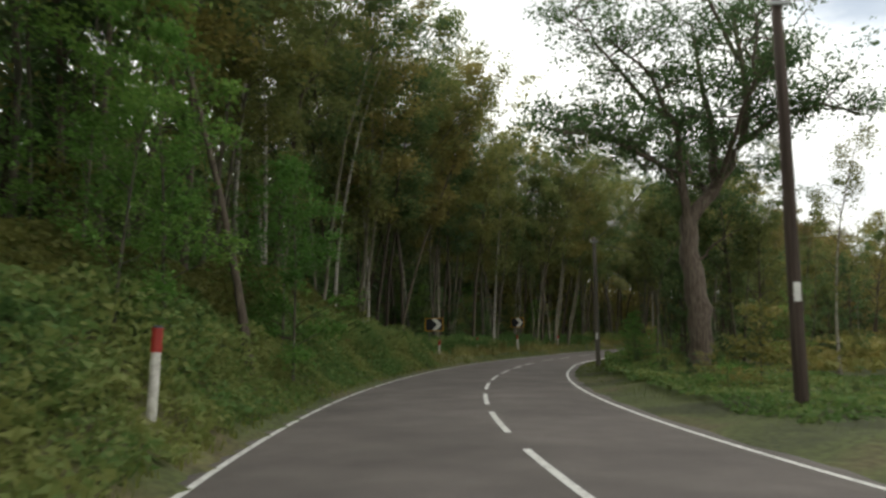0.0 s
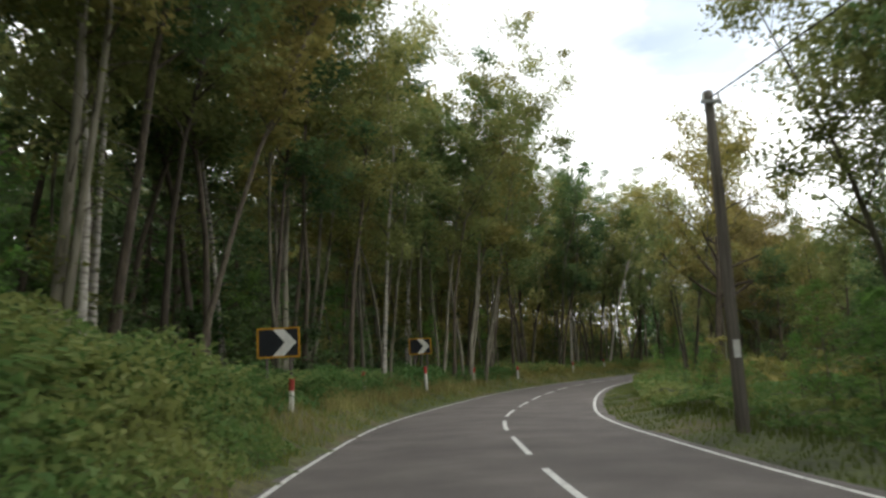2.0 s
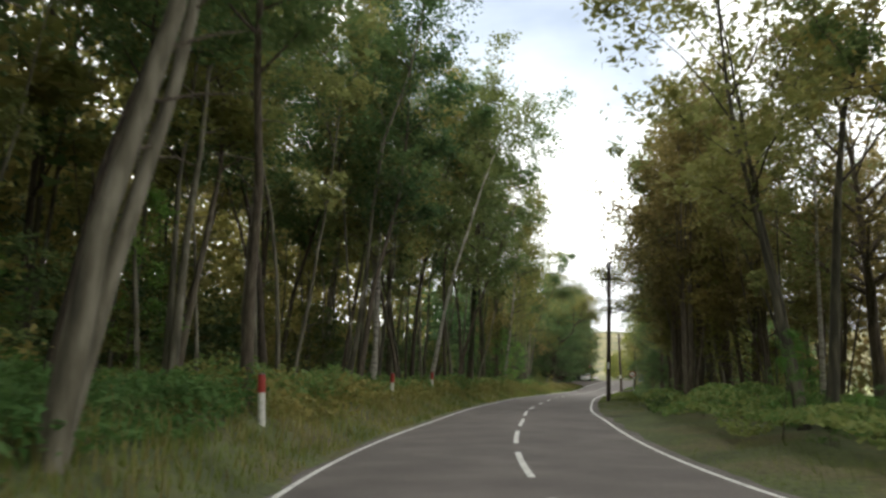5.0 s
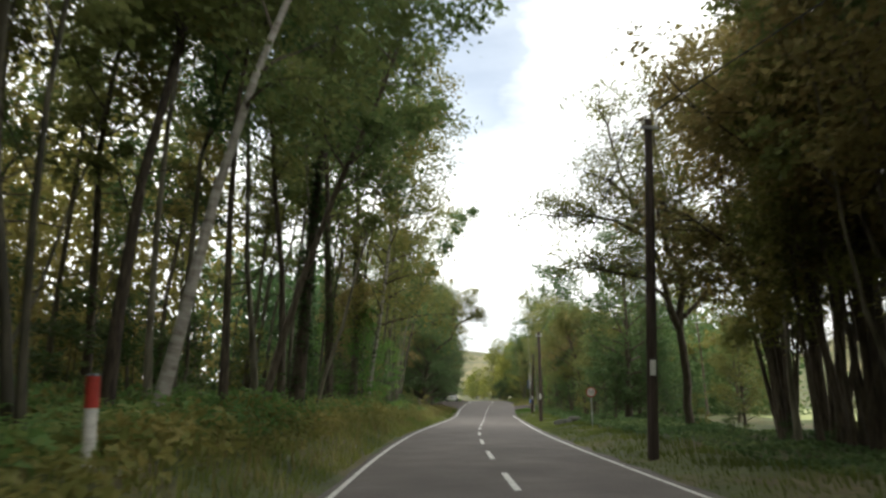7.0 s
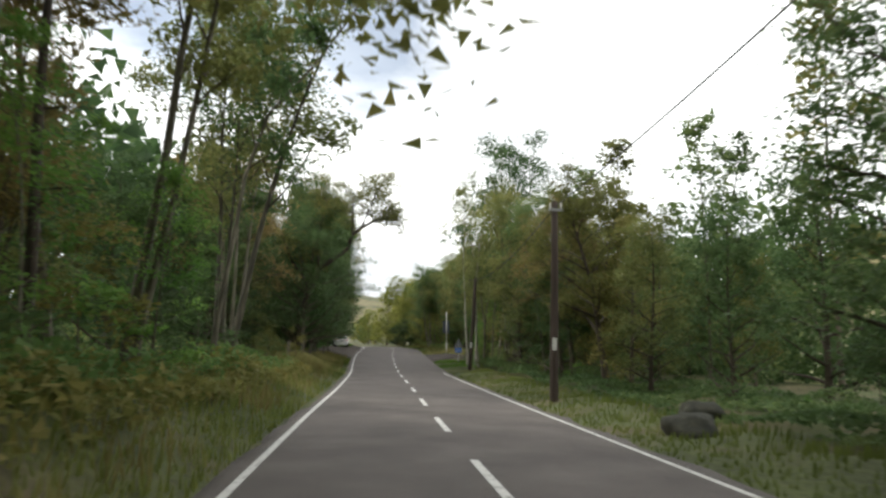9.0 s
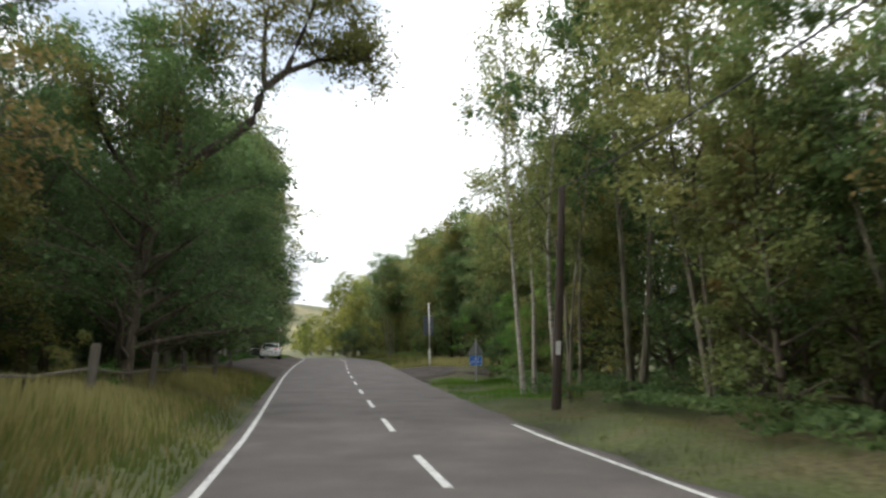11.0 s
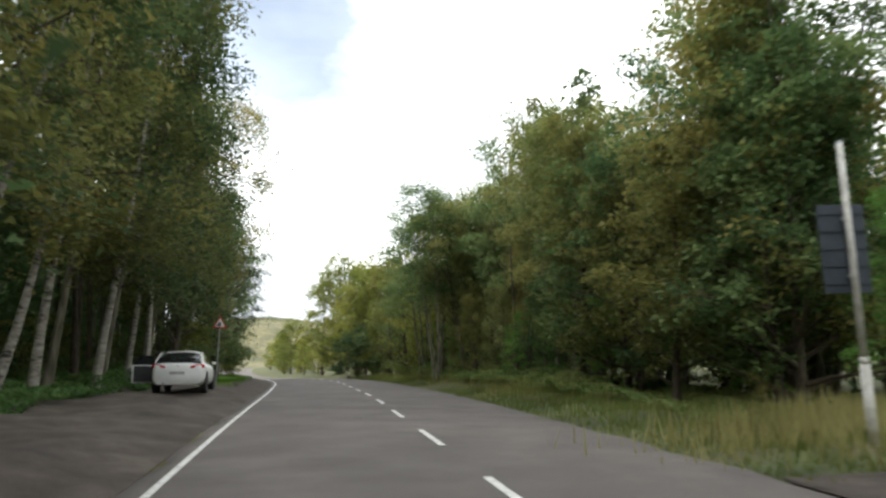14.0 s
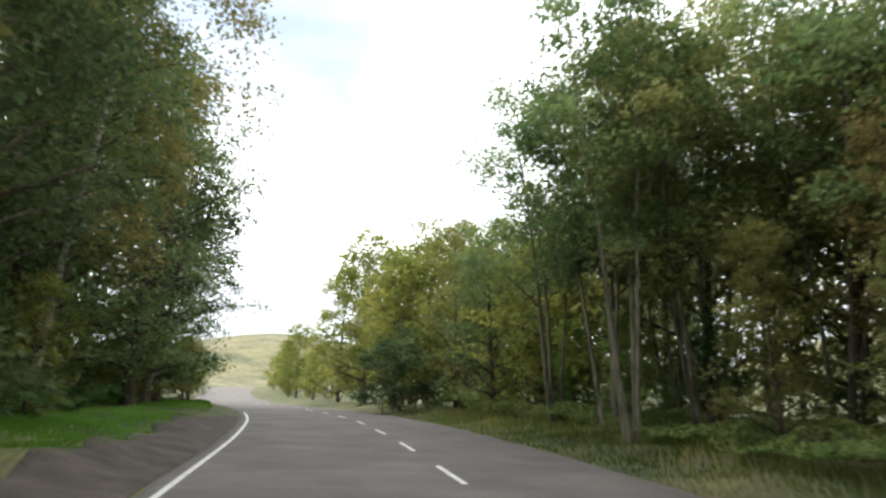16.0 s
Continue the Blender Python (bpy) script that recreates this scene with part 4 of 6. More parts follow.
FORKED = (
    ("stem", 0.17, 0.14, ((0.05, 0, -0.4), (0.08, 0, 1.6), (0.0, 0, 3.0), (-0.1, 0, 3.9))),
    ("limb", 0.15, 0.05, ((-0.1, 0, 3.7), (-0.5, -0.1, 4.9), (-0.65, 0.1, 6.1), (-0.95, 0, 7.2), (-1.5, -0.3, 8.4), (-2.5, -0.6, 9.4))),
    ("limb", 0.15, 0.05, ((-0.05, 0, 3.8), (0.2, 0.1, 5.4), (-0.3, 0.3, 6.8), (-0.2, 0.2, 8.0), (0.4, 0.3, 9.0), (0.3, 0.2, 10.6))),
    ("limb", 0.09, 0.04, ((0.1, 0, 4.1), (0.9, 0.2, 4.9), (1.9, 0.5, 6.2), (2.6, 0.6, 7.6))),
    ("limb", 0.08, 0.035, ((-0.4, -0.1, 4.7), (-1.4, -0.4, 5.6), (-2.4, -0.7, 5.7), (-3.4, -1.0, 5.9))),
    ("limb", 0.08, 0.035, ((-0.9, 0, 7.1), (-2.2, 0.4, 8.0), (-3.4, 0.5, 8.3), (-4.4, 0.4, 8.2))),
    ("limb", 0.08, 0.035, ((-0.3, 0.3, 6.8), (-0.9, -1.2, 8.0), (-1.4, -2.4, 9.2))),
    ("limb", 0.07, 0.035, ((0.3, 0.2, 9.0), (1.6, -0.8, 9.8), (2.6, -1.4, 10.4))),
    ("limb", 0.07, 0.035, ((-0.2, 0.2, 8.0), (-0.5, 0.0, 10.4), (-0.6, 0.1, 12.8))),
    ("limb", 0.07, 0.035, ((-1.5, -0.3, 8.4), (-2.2, -0.5, 10.4), (-2.6, -0.4, 12.2))),
    ("limb", 0.07, 0.035, ((0.3, 0.3, 9.0), (1.1, 0.5, 11.0), (1.5, 0.4, 13.2))),
    ("limb", 0.07, 0.035, ((-0.6, 0.1, 6.0), (0.4, 1.6, 7.4), (1.0, 2.8, 8.8))),
)
LEANING = (
    ("stem", 0.24, 0.17, ((0.0, 0, -0.4), (0.1, 0, 2.2), (0.5, 0, 4.4), (1.2, 0, 6.0))),
    ("stem", 0.15, 0.10, ((1.1, 0, 5.8), (2.2, 0.1, 6.7), (2.9, 0.1, 7.3), (3.2, 0.0, 8.2), (3.9, 0.0, 8.8))),
    ("limb", 0.09, 0.04, ((3.8, 0, 8.7), (4.6, 0.3, 9.2), (5.3, 0.5, 9.4), (6.1, 0.4, 9.3))),
    ("limb", 0.08, 0.04, ((3.7, 0, 8.6), (4.2, -0.3, 9.8), (4.6, -0.5, 10.8), (5.0, -0.4, 11.4))),
    ("limb", 0.08, 0.04, ((3.2, 0, 8.2), (3.1, 0.3, 9.6), (3.2, 0.6, 10.8))),
    ("limb", 0.11, 0.04, ((1.1, 0, 5.9), (0.9, 0.4, 7.6), (1.2, 0.8, 9.4), (1.6, 0.9, 10.8))),
    ("limb", 0.09, 0.04, ((0.6, 0, 4.6), (-0.6, -0.4, 6.4), (-1.4, -0.6, 8.4))),
)
limbed_tree("leaning_oak", pose(-4.7, 26.5, ground_at(-4.7, 26.5)), LEANING, M_BARK, M_LEAF_OLIVE, 16000, 0.12, "oak with a gnarled bough reaching out over the road", 251, 0.42)
limbed_tree("forked_tree", pose(9.05, -20.3, ground_at(9.05, -20.3)), FORKED, M_BARK, M_LEAF_OLIVE, 32000, 0.125, "forked dark-limbed tree with a thin open crown", 131, 0.55)
for key, bx, by, sc in (("shrub", 32.2, -101.6, 0.8), ("shrub", 34.6, -101.8, 0.7), ("thin", 30.8, -99.6, 0.62), ("sapling", 36.4, -100.2, 0.6), ("thicket", 35.0, -98.6, 0.6), ("thicket", 31.6, -98.0, 0.55), ("birch", 38.6, -101.5, 0.5), ("thicket", 39.6, -103.0, 0.45)):
    plant(key, bx, by, sc)
for key, which, bx, by, sc in (("alder", 0, 27.4, -93.0, 0.78), ("alder", 1, 28.9, -94.4, 0.72), ("alder", 0, 27.6, -89.4, 0.8), ("alder", 1, 30.6, -92.0, 0.8), ("bushy", 0, 30.4, -96.6, 0.5), ("bushy", 1, 32.6, -94.0, 0.62), ("bushy", 0, 26.6, -86.0, 0.6), ("sapling", 0, 28.0, -97.0, 0.5), ("sapling", 1, 25.6, -93.2, 0.5), ("sapling", 0, 26.6, -94.8, 0.5), ("sapling", 1, 27.0, -96.0, 0.42)):
    plant(key, bx, by, sc, which=which)
row(["bushy", "mass", "mass"], -92, -63, 4.0, 8.0, 13.0, side=1, seed=102, scale=(0.58, 0.72))
row(["sapling", "shrub"], -94, -50, 2.6, 2.6, 4.6, side=1, seed=103, scale=(0.28, 0.42), lean=6)
row(["shrub"], -92, -50, 2.2, 3.2, 6.0, side=1, seed=104, scale=(0.6, 0.85))
# single trees that stand out
plant("dense", 8.7, -10.6, 0.7, which=0, wide=1.1)
plant("bushy", 9.5, -9.4, 0.66, which=0)
plant("bushy", 7.9, -11.6, 0.34, which=0)
plant("bushy", 9.6, -12.4, 0.42, which=0)
plant("bushy", 8.8, -3.5, 0.46, which=0)
plant("bushy", 8.8, 2.0, 0.52, which=1)
plant("bushy", 9.6, 6.0, 0.56, which=2)
plant("bushy", 14.6, -9.0, 0.6, which=2)
plant("bushy", 13.2, -14.0, 0.42, which=2)
plant("bushy", 12.8, -1.0, 0.75)
for bx, by, sc in ((31.0, -4.0, 0.45), (30.0, -14.0, 0.5), (24.0, -22.0, 0.75), (17.5, -26.0, 0.8), (20.0, -36.0, 0.85)):
    plant("bushy", bx, by, sc, which=2)
plant("thin", 11.6, -50.8, 0.75, which=1)
plant("birch", 12.2, -51.6, 0.7, which=0)
plant("oak", 14.8, -62.6, 1.2, turn=10, which=1)
plant("alder", 11.0, -56.6, 1.12, which=0)
for bx, by, sc in ((11.0, 22.5, 0.76), (11.6, 17.2, 0.66), (11.0, 32.0, 0.98), (12.6, 24.6, 0.95), (10.4, 13.0, 0.55)):
    plant("mass", bx, by, sc, which=1)
plant("shrub", 6.9, 26.6, 0.45)
plant("shrub", 5.9, 27.6, 0.35)
plant("shrub", 7.4, 24.0, 0.5)
for bx, by, sc in ((9.0, -43.0, 1.6), (9.2, -40.0, 1.7), (8.8, -36.5, 1.65), (9.6, -33.0, 1.65), (10.0, -29.6, 1.55), (10.3, -26.6, 1.5), (11.8, -28.6, 1.5), (11.2, -24.6, 1.4)):
    plant("multi", bx, by, sc, which=1)
for bx, by, sc in ((11.0, -38.0, 1.1), (10.9, -30.6, 1.1), (11.2, -26.6, 0.95)):
    plant("oak", bx, by, sc, which=0)
for bx, by, sc in ((12.6, -35.0, 0.8), (12.0, -43.0, 0.9)):
    plant("bushy", bx, by, sc, which=2)
for bx, by, sc in ((9.5, -99.5, 1.0), (6.5, -97.0, 1.05), (12.5, -103.0, 1.0), (3.0, -94.0, 1.0)):
    plant("roadside", bx, by, sc)
for key, which, bx, by, sc in (("alder", 1, 8.7, 26.6, 0.95), ("alder", 0, 8.6, 21.8, 0.8), ("alder", 1, 9.0, 16.5, 0.66), ("bushy", 0, 8.4, 11.5, 0.56), ("bushy", 1, 8.0, 18.6, 0.62), ("bushy", 0, 9.6, 23.4, 0.6), ("bushy", 1, 10.6, 31.4, 0.7)):
    plant(key, bx, by, sc, which=which, toward=-3)
plant("roadside", 0.65, -78.4, 1.0, which=1, toward=1)
plant("roadside", -1.2, -79.0, 0.95, which=2)
plant("tall", 2.85, -73.0, 0.9, which=0)
# trunks that stand at the front of the wood along the straight: kind, which, place, lean to the road, size
for key, which, bx, by, tilt, sc in (
    ("roadside", 0, -3.6, -47.6, 5, 1.0), ("birch", 0, -3.9, -45.0, 3, 1.08), ("thin", 0, -4.3, -43.4, 6, 1.15), ("roadside", 1, -4.6, -41.6, 7, 1.0),
    ("tall", 1, -4.2, -40.4, 2, 0.95), ("thin", 1, -4.4, -39.0, -3, 1.1), ("birch", 1, -3.9, -36.3, 11, 1.12), ("roadside", 2, -5.2, -35.4, 1, 1.0),
    ("thin", 2, -4.9, -34.2, 3, 1.1), ("tall", 3, -3.95, -32.7, 4.5, 0.95), ("thin", 0, -5.6, -31.6, 2, 1.2), ("roadside", 0, -3.9, -30.6, 8.5, 0.95),
    ("ivy", 0, -3.45, -28.7, 3, 0.98), ("tall", 0, -4.9, -27.2, 1, 0.95), ("roadside", 2, -4.8, -25.1, 2, 1.0), ("thin", 1, -4.4, -23.6, 5, 1.2),
    ("thin", 2, -5.4, -21.8, 2, 1.2), ("ivy", 1, -4.6, -19.2, 3, 1.0), ("tall", 2, -5.2, -17.0, 3, 0.9), ("ivy", 1, -4.5, -14.4, 5, 0.95),
    ("midleaf", 1, -3.8, -14.6, 9, 1.02), ("tall", 3, -4.6, -10.5, 4, 0.85), ("roadside", 1, -4.8, -6.0, 4, 0.85), ("thin", 0, -4.0, -2.0, 4, 1.0),
    ("alder", 0, -4.8, 3.0, 3, 0.98), ("alder", 1, -5.4, 8.5, 2, 0.9), ("sapling", 0, -3.8, -16.0, 2, 0.9), ("sapling", 1, -4.2, -11.5, 2, 0.9), ("sapling", 0, -4.0, -7.0, 2, 0.85)):
    plant(key, bx, by, sc, which=which, toward=tilt)
for key, bx, by, sc in (("thicket", -4.6, -17.8, 0.9), ("thicket", -4.9, -12.8, 1.0), ("thicket", -4.6, -8.6, 1.0), ("thicket", -5.0, -4.2, 1.0), ("thicket", -4.8, 0.2, 1.0), ("bushy", -6.6, -1.5, 0.55), ("bushy", -6.8, -7.0, 0.55)):
    plant(key, bx, by, sc)
row(["roadside", "tall"], -66, -24, 3.6, 8.5, 13, seed=105, scale=(0.95, 1.1), toward=2)
# front of the wood round the bend
for key, which, bx, by, tilt, sc in (
    ("roadside", 2, 5.9, -86.0, 0, 1.05), ("birch", 0, 5.2, -83.0, -1, 1.15), ("thin", 1, 4.8, -82.2, 1, 1.2), ("tall", 2, 2.1, -74.5, 0, 1.0),
    ("roadside", 1, 2.6, -72.4, 0, 0.98), ("thin", 0, 3.2, -77.5, -2, 1.15), ("roadside", 1, 6.6, -90.4, 2, 1.05), ("roadside", 2, 9.0, -95.6, 2, 1.05), ("roadside", 0, 7.2, -94.6, 2, 1.05), ("tall", 1, 10.8, -97.4, 1, 1.05), ("tall", 1, 8.4, -92.5, 1, 1.05), ("thin", 2, 9.6, -93.2, 0, 1.1)):
    plant(key, bx, by, sc, which=which, toward=tilt)
plant("oak", -8.5, 20.0, 0.85, turn=120, which=0, toward=3)
plant("shrub", -3.6, 14.2, 1.0, which=2)
plant("shrub", -4.4, 12.4, 1.1, which=2)
plant("roadside", 1.8, -69.5, 1.05, which=1, toward=3)
plant("roadside", -0.2, -62.0, 1.0, which=0, toward=2)
plant("mass", 3.0, -91.5, 1.4, which=0)
plant("mass", 5.0, -94.0, 1.35, which=2)
plant("roadside", 3.6, -75.0, 0.95, which=2, toward=1)
for bx, by, sc in ((10.0, -27.0, 1.0), (11.2, -23.5, 0.95), (9.4, -31.0, 1.05), (9.5, 22.0, 0.85), (10.8, 17.0, 0.75), (12.0, 27.0, 0.95), (10.2, 12.0, 0.65)):
    plant("multi", bx, by, sc)
plant("tall", 32.8, -119.0, 1.0, which=1)
for bx, by, sc in ((34.3, -121.6, 1.15), (31.4, -117.2, 1.2), (35.6, -123.0, 1.0), (29.8, -116.6, 1.1), (32.6, -122.6, 1.2), (33.0, -124.6, 1.2)):
    plant("sapling", bx, by, sc)
for bx, by, sc in ((8.6, 131.0, 1.2), (8.0, 141.0, 1.25), (11.5, 136.0, 1.35), (9.6, 148.0, 1.3), (12.5, 127.0, 1.15), (6.2, 130.0, 1.0), (5.2, 146.0, 1.4), (8.4, 152.0, 1.5), (3.2, 153.0, 1.25), (11.0, 143.0, 1.4), (-1.2, 178.0, 0.95)):
    plant("yellow", bx, by, sc)
for bx, by, sc in ((4.6, 122.4, 1.5), (5.8, 124.0, 1.9), (5.0, 126.4, 1.7), (6.4, 121.6, 1.6)):
    plant("thicket", bx, by, sc, which=0)
for bx, by, sc in ((12.0, 66.0, 1.03), (9.6, 67.5, 0.85), (11.0, 72.5, 1.0), (10.6, 76.5, 1.0), (13.4, 74.5, 1.1), (13.6, 70.0, 1.05)):
    plant("mass", bx, by, sc)
for bx, by, sc in ((-6.6, 110.0, 1.05), (-6.8, 114.0, 1.05), (-7.2, 118.5, 1.0), (-7.9, 123.0, 1.0), (-9.2, 128.0, 0.95), (-11.0, 133.0, 0.9)):
    plant("dense", bx, by, sc, toward=3)
for bx, by, sc in ((-5.6, 117.0, 0.7), (-6.4, 124.0, 0.8), (-7.4, 130.0, 0.8)):
    plant("yellow", bx, by, sc * 0.45)
for bx, by, sc in ((-9.0, 112.0, 1.0), (-9.4, 117.0, 1.0), (-10.2, 122.0, 1.0), (-11.2, 127.0, 1.0), (-13.0, 132.0, 1.1), (-8.0, 108.5, 0.8)):
    plant("thicket", bx, by, sc, which=1)
for bx, by, sc in ((11.2, 98.0, 1.06), (9.8, 101.5, 1.02), (9.4, 105.5, 0.95), (13.0, 101.0, 1.15)):
    plant("alder", bx, by, sc * 0.92, which=0 if bx > 10 else 1, toward=-2)
for bx, by, sc in ((11.6, 65.4, 1.1), (13.6, 67.0, 1.05), (12.8, 69.0, 1.2), (11.6, 66.6, 1.05)):
    plant("bushy", bx, by, sc)
for bx, by, sc in ((17.0, 72.0, 0.72), (19.0, 70.6, 0.7), (21.0, 73.0, 0.85), (23.5, 71.0, 0.85), (26.5, 70.0, 0.9), (15.6, 75.0, 0.75), (18.8, 76.0, 0.85)):
    plant("yellow", bx, by, sc)
for bx, by, sc in ((19.4, 66.6, 0.62), (17.0, 70.0, 0.5)):
    plant("mass", bx, by, sc)
plant("sapling", 17.5, 60.5, 1.3)
plant("sapling", 20.0, 58.0, 1.5)
plant("bushy", 23.4, 66.8, 1.5, which=1)
plant("alder", 26.4, 66.0, 1.2, which=0)
plant("sapling", 20.6, 61.4, 1.6)
for bx, by, sc in ((15.6, 64.4, 0.7), (17.4, 63.4, 0.8), (18.8, 62.0, 0.9), (20.2, 60.0, 0.9), (19.0, 65.0, 1.0)):
    plant("thicket", bx, by, sc, which=0)
plant("sapling", 22.0, 64.0, 1.7)
plant("bushy", 24.6, 62.4, 1.1, which=1)
for bx, by, sc in ((8.9, 41.0, 0.62), (9.8, 42.4, 0.8), (10.8, 44.0, 0.9), (12.4, 45.6, 1.0), (9.6, 40.0, 0.7), (10.8, 41.2, 1.0), (14.2, 46.8, 1.0), (11.2, 39.0, 1.0), (12.6, 42.4, 1.1), (16.2, 47.6, 1.0)):
    plant("thicket", bx, by, sc, which=0)
for key, which, bx, by, sc in (("alder", 0, 10.4, 41.6, 0.76), ("alder", 1, 9.8, 37.6, 0.8), ("alder", 1, 12.2, 43.2, 0.85), ("bushy", 0, 8.6, 40.6, 0.36), ("sapling", 0, 8.2, 37.4, 0.5), ("sapling", 1, 7.9, 35.2, 0.5), ("bushy", 1, 8.9, 36.6, 0.36), ("bushy", 0, 11.0, 64.4, 0.9), ("bushy", 1, 15.2, 96.8, 1.3), ("bushy", 0, 17.6, 98.0, 1.35), ("bushy", 1, 14.0, 103.0, 1.3), ("bushy", 0, 18.0, 93.6, 1.3)):
    plant(key, bx, by, sc, which=which)
row(["thicket"], 84, 112, 2.6, 8.0, 11.5, side=1, seed=120, scale=(1.1, 1.6))
plant("alder", 12.7, 65.8, 0.85, which=1)
plant("alder", 9.1, 98.0, 0.86, which=1)
plant("alder", 11.8, 88.6, 0.95, which=1)
plant("alder", 12.8, 84.4, 0.98, which=0)
plant("alder", 9.8, 45.2, 0.56)
plant("alder", 11.2, 46.4, 0.66)
plant("sapling", 10.6, 47.4, 1.05)
plant("dense", 13.2, 43.6, 0.78, which=1)
plant("dense", 12.0, 38.6, 0.8, which=1)
for key, bx, by, sc in (("bushy", 11.6, 43.0, 0.85), ("bushy", 10.2, 41.6, 0.62), ("sapling", 8.7, 39.6, 0.8), ("sapling", 9.4, 35.6, 0.85), ("bushy", 14.5, 44.0, 0.95), ("sapling", 10.4, 37.4, 1.0), ("bushy", 12.4, 40.2, 0.9), ("dense", 12.2, 50.6, 0.72), ("bushy", 11.2, 48.6, 0.95), ("bushy", 13.8, 52.4, 1.0), ("bushy", 15.2, 50.0, 1.15), ("bushy", 14.4, 51.0, 0.85), ("verge", 15.6, 48.6, 0.85), ("shrub", 9.4, 38.6, 0.8), ("shrub", 8.0, 41.2, 0.7), ("bushy", 17.5, 46.5, 0.9)):
    plant(key, bx, by, sc)
plant("verge", -5.7, 47.8, 1.0, turn=200, toward=3, wide=1.15)
for bx, by, tilt in ((6.55, 29.9, 3), (7.2, 31.0, 1), (6.95, 27.7, 5), (9.2, 33.4, -2)):
    plant("birch", bx, by, random.uniform(0.72, 0.85), lean=0.8, toward=-tilt)
plant("thin", 7.4, 27.9, 0.8, which=1, toward=4)
plant("thin", 8.0, 28.8, 0.85, which=0, toward=1)

for pool in kinds.values():
    for src in pool:
        if src.get("placed") is None:
            for o in (*src.children_recursive, src):
                bpy.data.objects.remove(o)

# ---- ferns and grass ----
MARKERS = ((38.0, -123.2), (23.0, -109.7), (14.14, -96.92), (9.07, -88.65), (6.75, -81.75), (2.7, -71.7), (0.6, -62.8), (-1.25, -50.2), (-2.35, -41.1))


def clear_of_posts(x, y):
    """Growth is trodden down round the marker posts and just before them."""
    keep = np.ones(len(x), bool)
    for px, py in MARKERS:
        s, _, _ = locate(px, py)
        hx, hy = np.interp(s[0], ALONG, HEAD[:, 0]), np.interp(s[0], ALONG, HEAD[:, 1])
        for back, r in ((0.0, 0.2), (0.4, 0.22)):
            keep &= (x - px + hx * back) ** 2 + (y - py + hy * back) ** 2 > r * r
    return keep


def fronds(name, spots, height, material, label, seed, category, pinnae=7):
    """Arching fern fronds, each a rib with leaflets either side."""
    nr = np.random.RandomState(seed)
    n = len(spots)
    base = np.stack([spots[:, 0], spots[:, 1], ground_height(spots[:, 0], spots[:, 1]) - 0.03], 1)
    az = nr.uniform(0, 2 * np.pi, n)
    ln = height * nr.uniform(0.6, 1.3, n)
    d = np.stack([np.cos(az), np.sin(az), np.zeros(n)], 1)
    sd = np.stack([-np.sin(az), np.cos(az), np.zeros(n)], 1)
    V, F = [], []
    for i in range(pinnae):
        u = 0.28 + 0.72 * i / pinnae
        w = (0.34 * (1 - u) + 0.04) * ln
        p = base + d * (ln * (0.15 + 0.75 * u * u))[:, None] + np.array([0, 0, 1]) * (ln * (1.05 * u - 0.42 * u * u))[:, None]
        nxt = d * (ln * 0.13)[:, None]
        for sg in (-1, 1):
            tip = p + sg * sd * w[:, None] + nxt * 0.9 - np.array([0, 0, 1]) * (w * 0.25)[:, None]
            k = len(V) * n
            V += [p, tip, p + nxt + np.array([0, 0, 0.02])]
            j = np.arange(n)
            F.append(np.stack([k + j, k + n + j, k + 2 * n + j], 1))
    ob = mesh_object(name, np.concatenate(V).tolist(), np.concatenate(F).tolist(), material)
    return tagged(ob, label, category, kind="stuff")


def blades(name, spots, height, material, label, seed, lean=0.35, width=0.014):
    nr = np.random.RandomState(seed)
    n = len(spots)
    base = np.stack([spots[:, 0], spots[:, 1], ground_height(spots[:, 0], spots[:, 1]) - 0.02], 1)
    az = nr.uniform(0, 2 * np.pi, n)
    ln = height * nr.uniform(0.45, 1.35, n)
    d = np.stack([np.cos(az), np.sin(az), np.zeros(n)], 1) * (ln * lean * nr.uniform(0.2, 1.4, n))[:, None]
    s = np.stack([-np.sin(az), np.cos(az), np.zeros(n)], 1) * width
    v = [base - s * 1.3, base + s * 1.3, base + d + np.array([0, 0, 1]) * (ln * 0.95)[:, None]]
    j = np.arange(n)
    f3 = np.stack([j, n + j, 2 * n + j], 1)
    ob = mesh_object(name, np.concatenate(v).tolist(), f3.tolist(), material)
    return tagged(ob, label, "grass", kind="stuff")


def scatter(n, y0, y1, d0, d1, side, seed, bias=1.0, patch=0.0):
    nr = np.random.RandomState(seed)
    s = nr.uniform(station(y0), station(y1), n)
    le, _, re = edges(s)
    off = d0 + (d1 - d0) * nr.uniform(0, 1, n) ** bias
    x, y, _ = plan(s, le - off if side < 0 else re + off)
    if patch:
        keep = np.sin(x * 0.9 + 1.7 * np.sin(y * 0.35)) + np.sin(y * 0.8 + x * 0.3) > nr.uniform(-2, 2, n) * patch - 0.2
        x, y = x[keep], y[keep]
    keep = clear_of_posts(x, y)
    return np.stack([x[keep], y[keep]], 1)


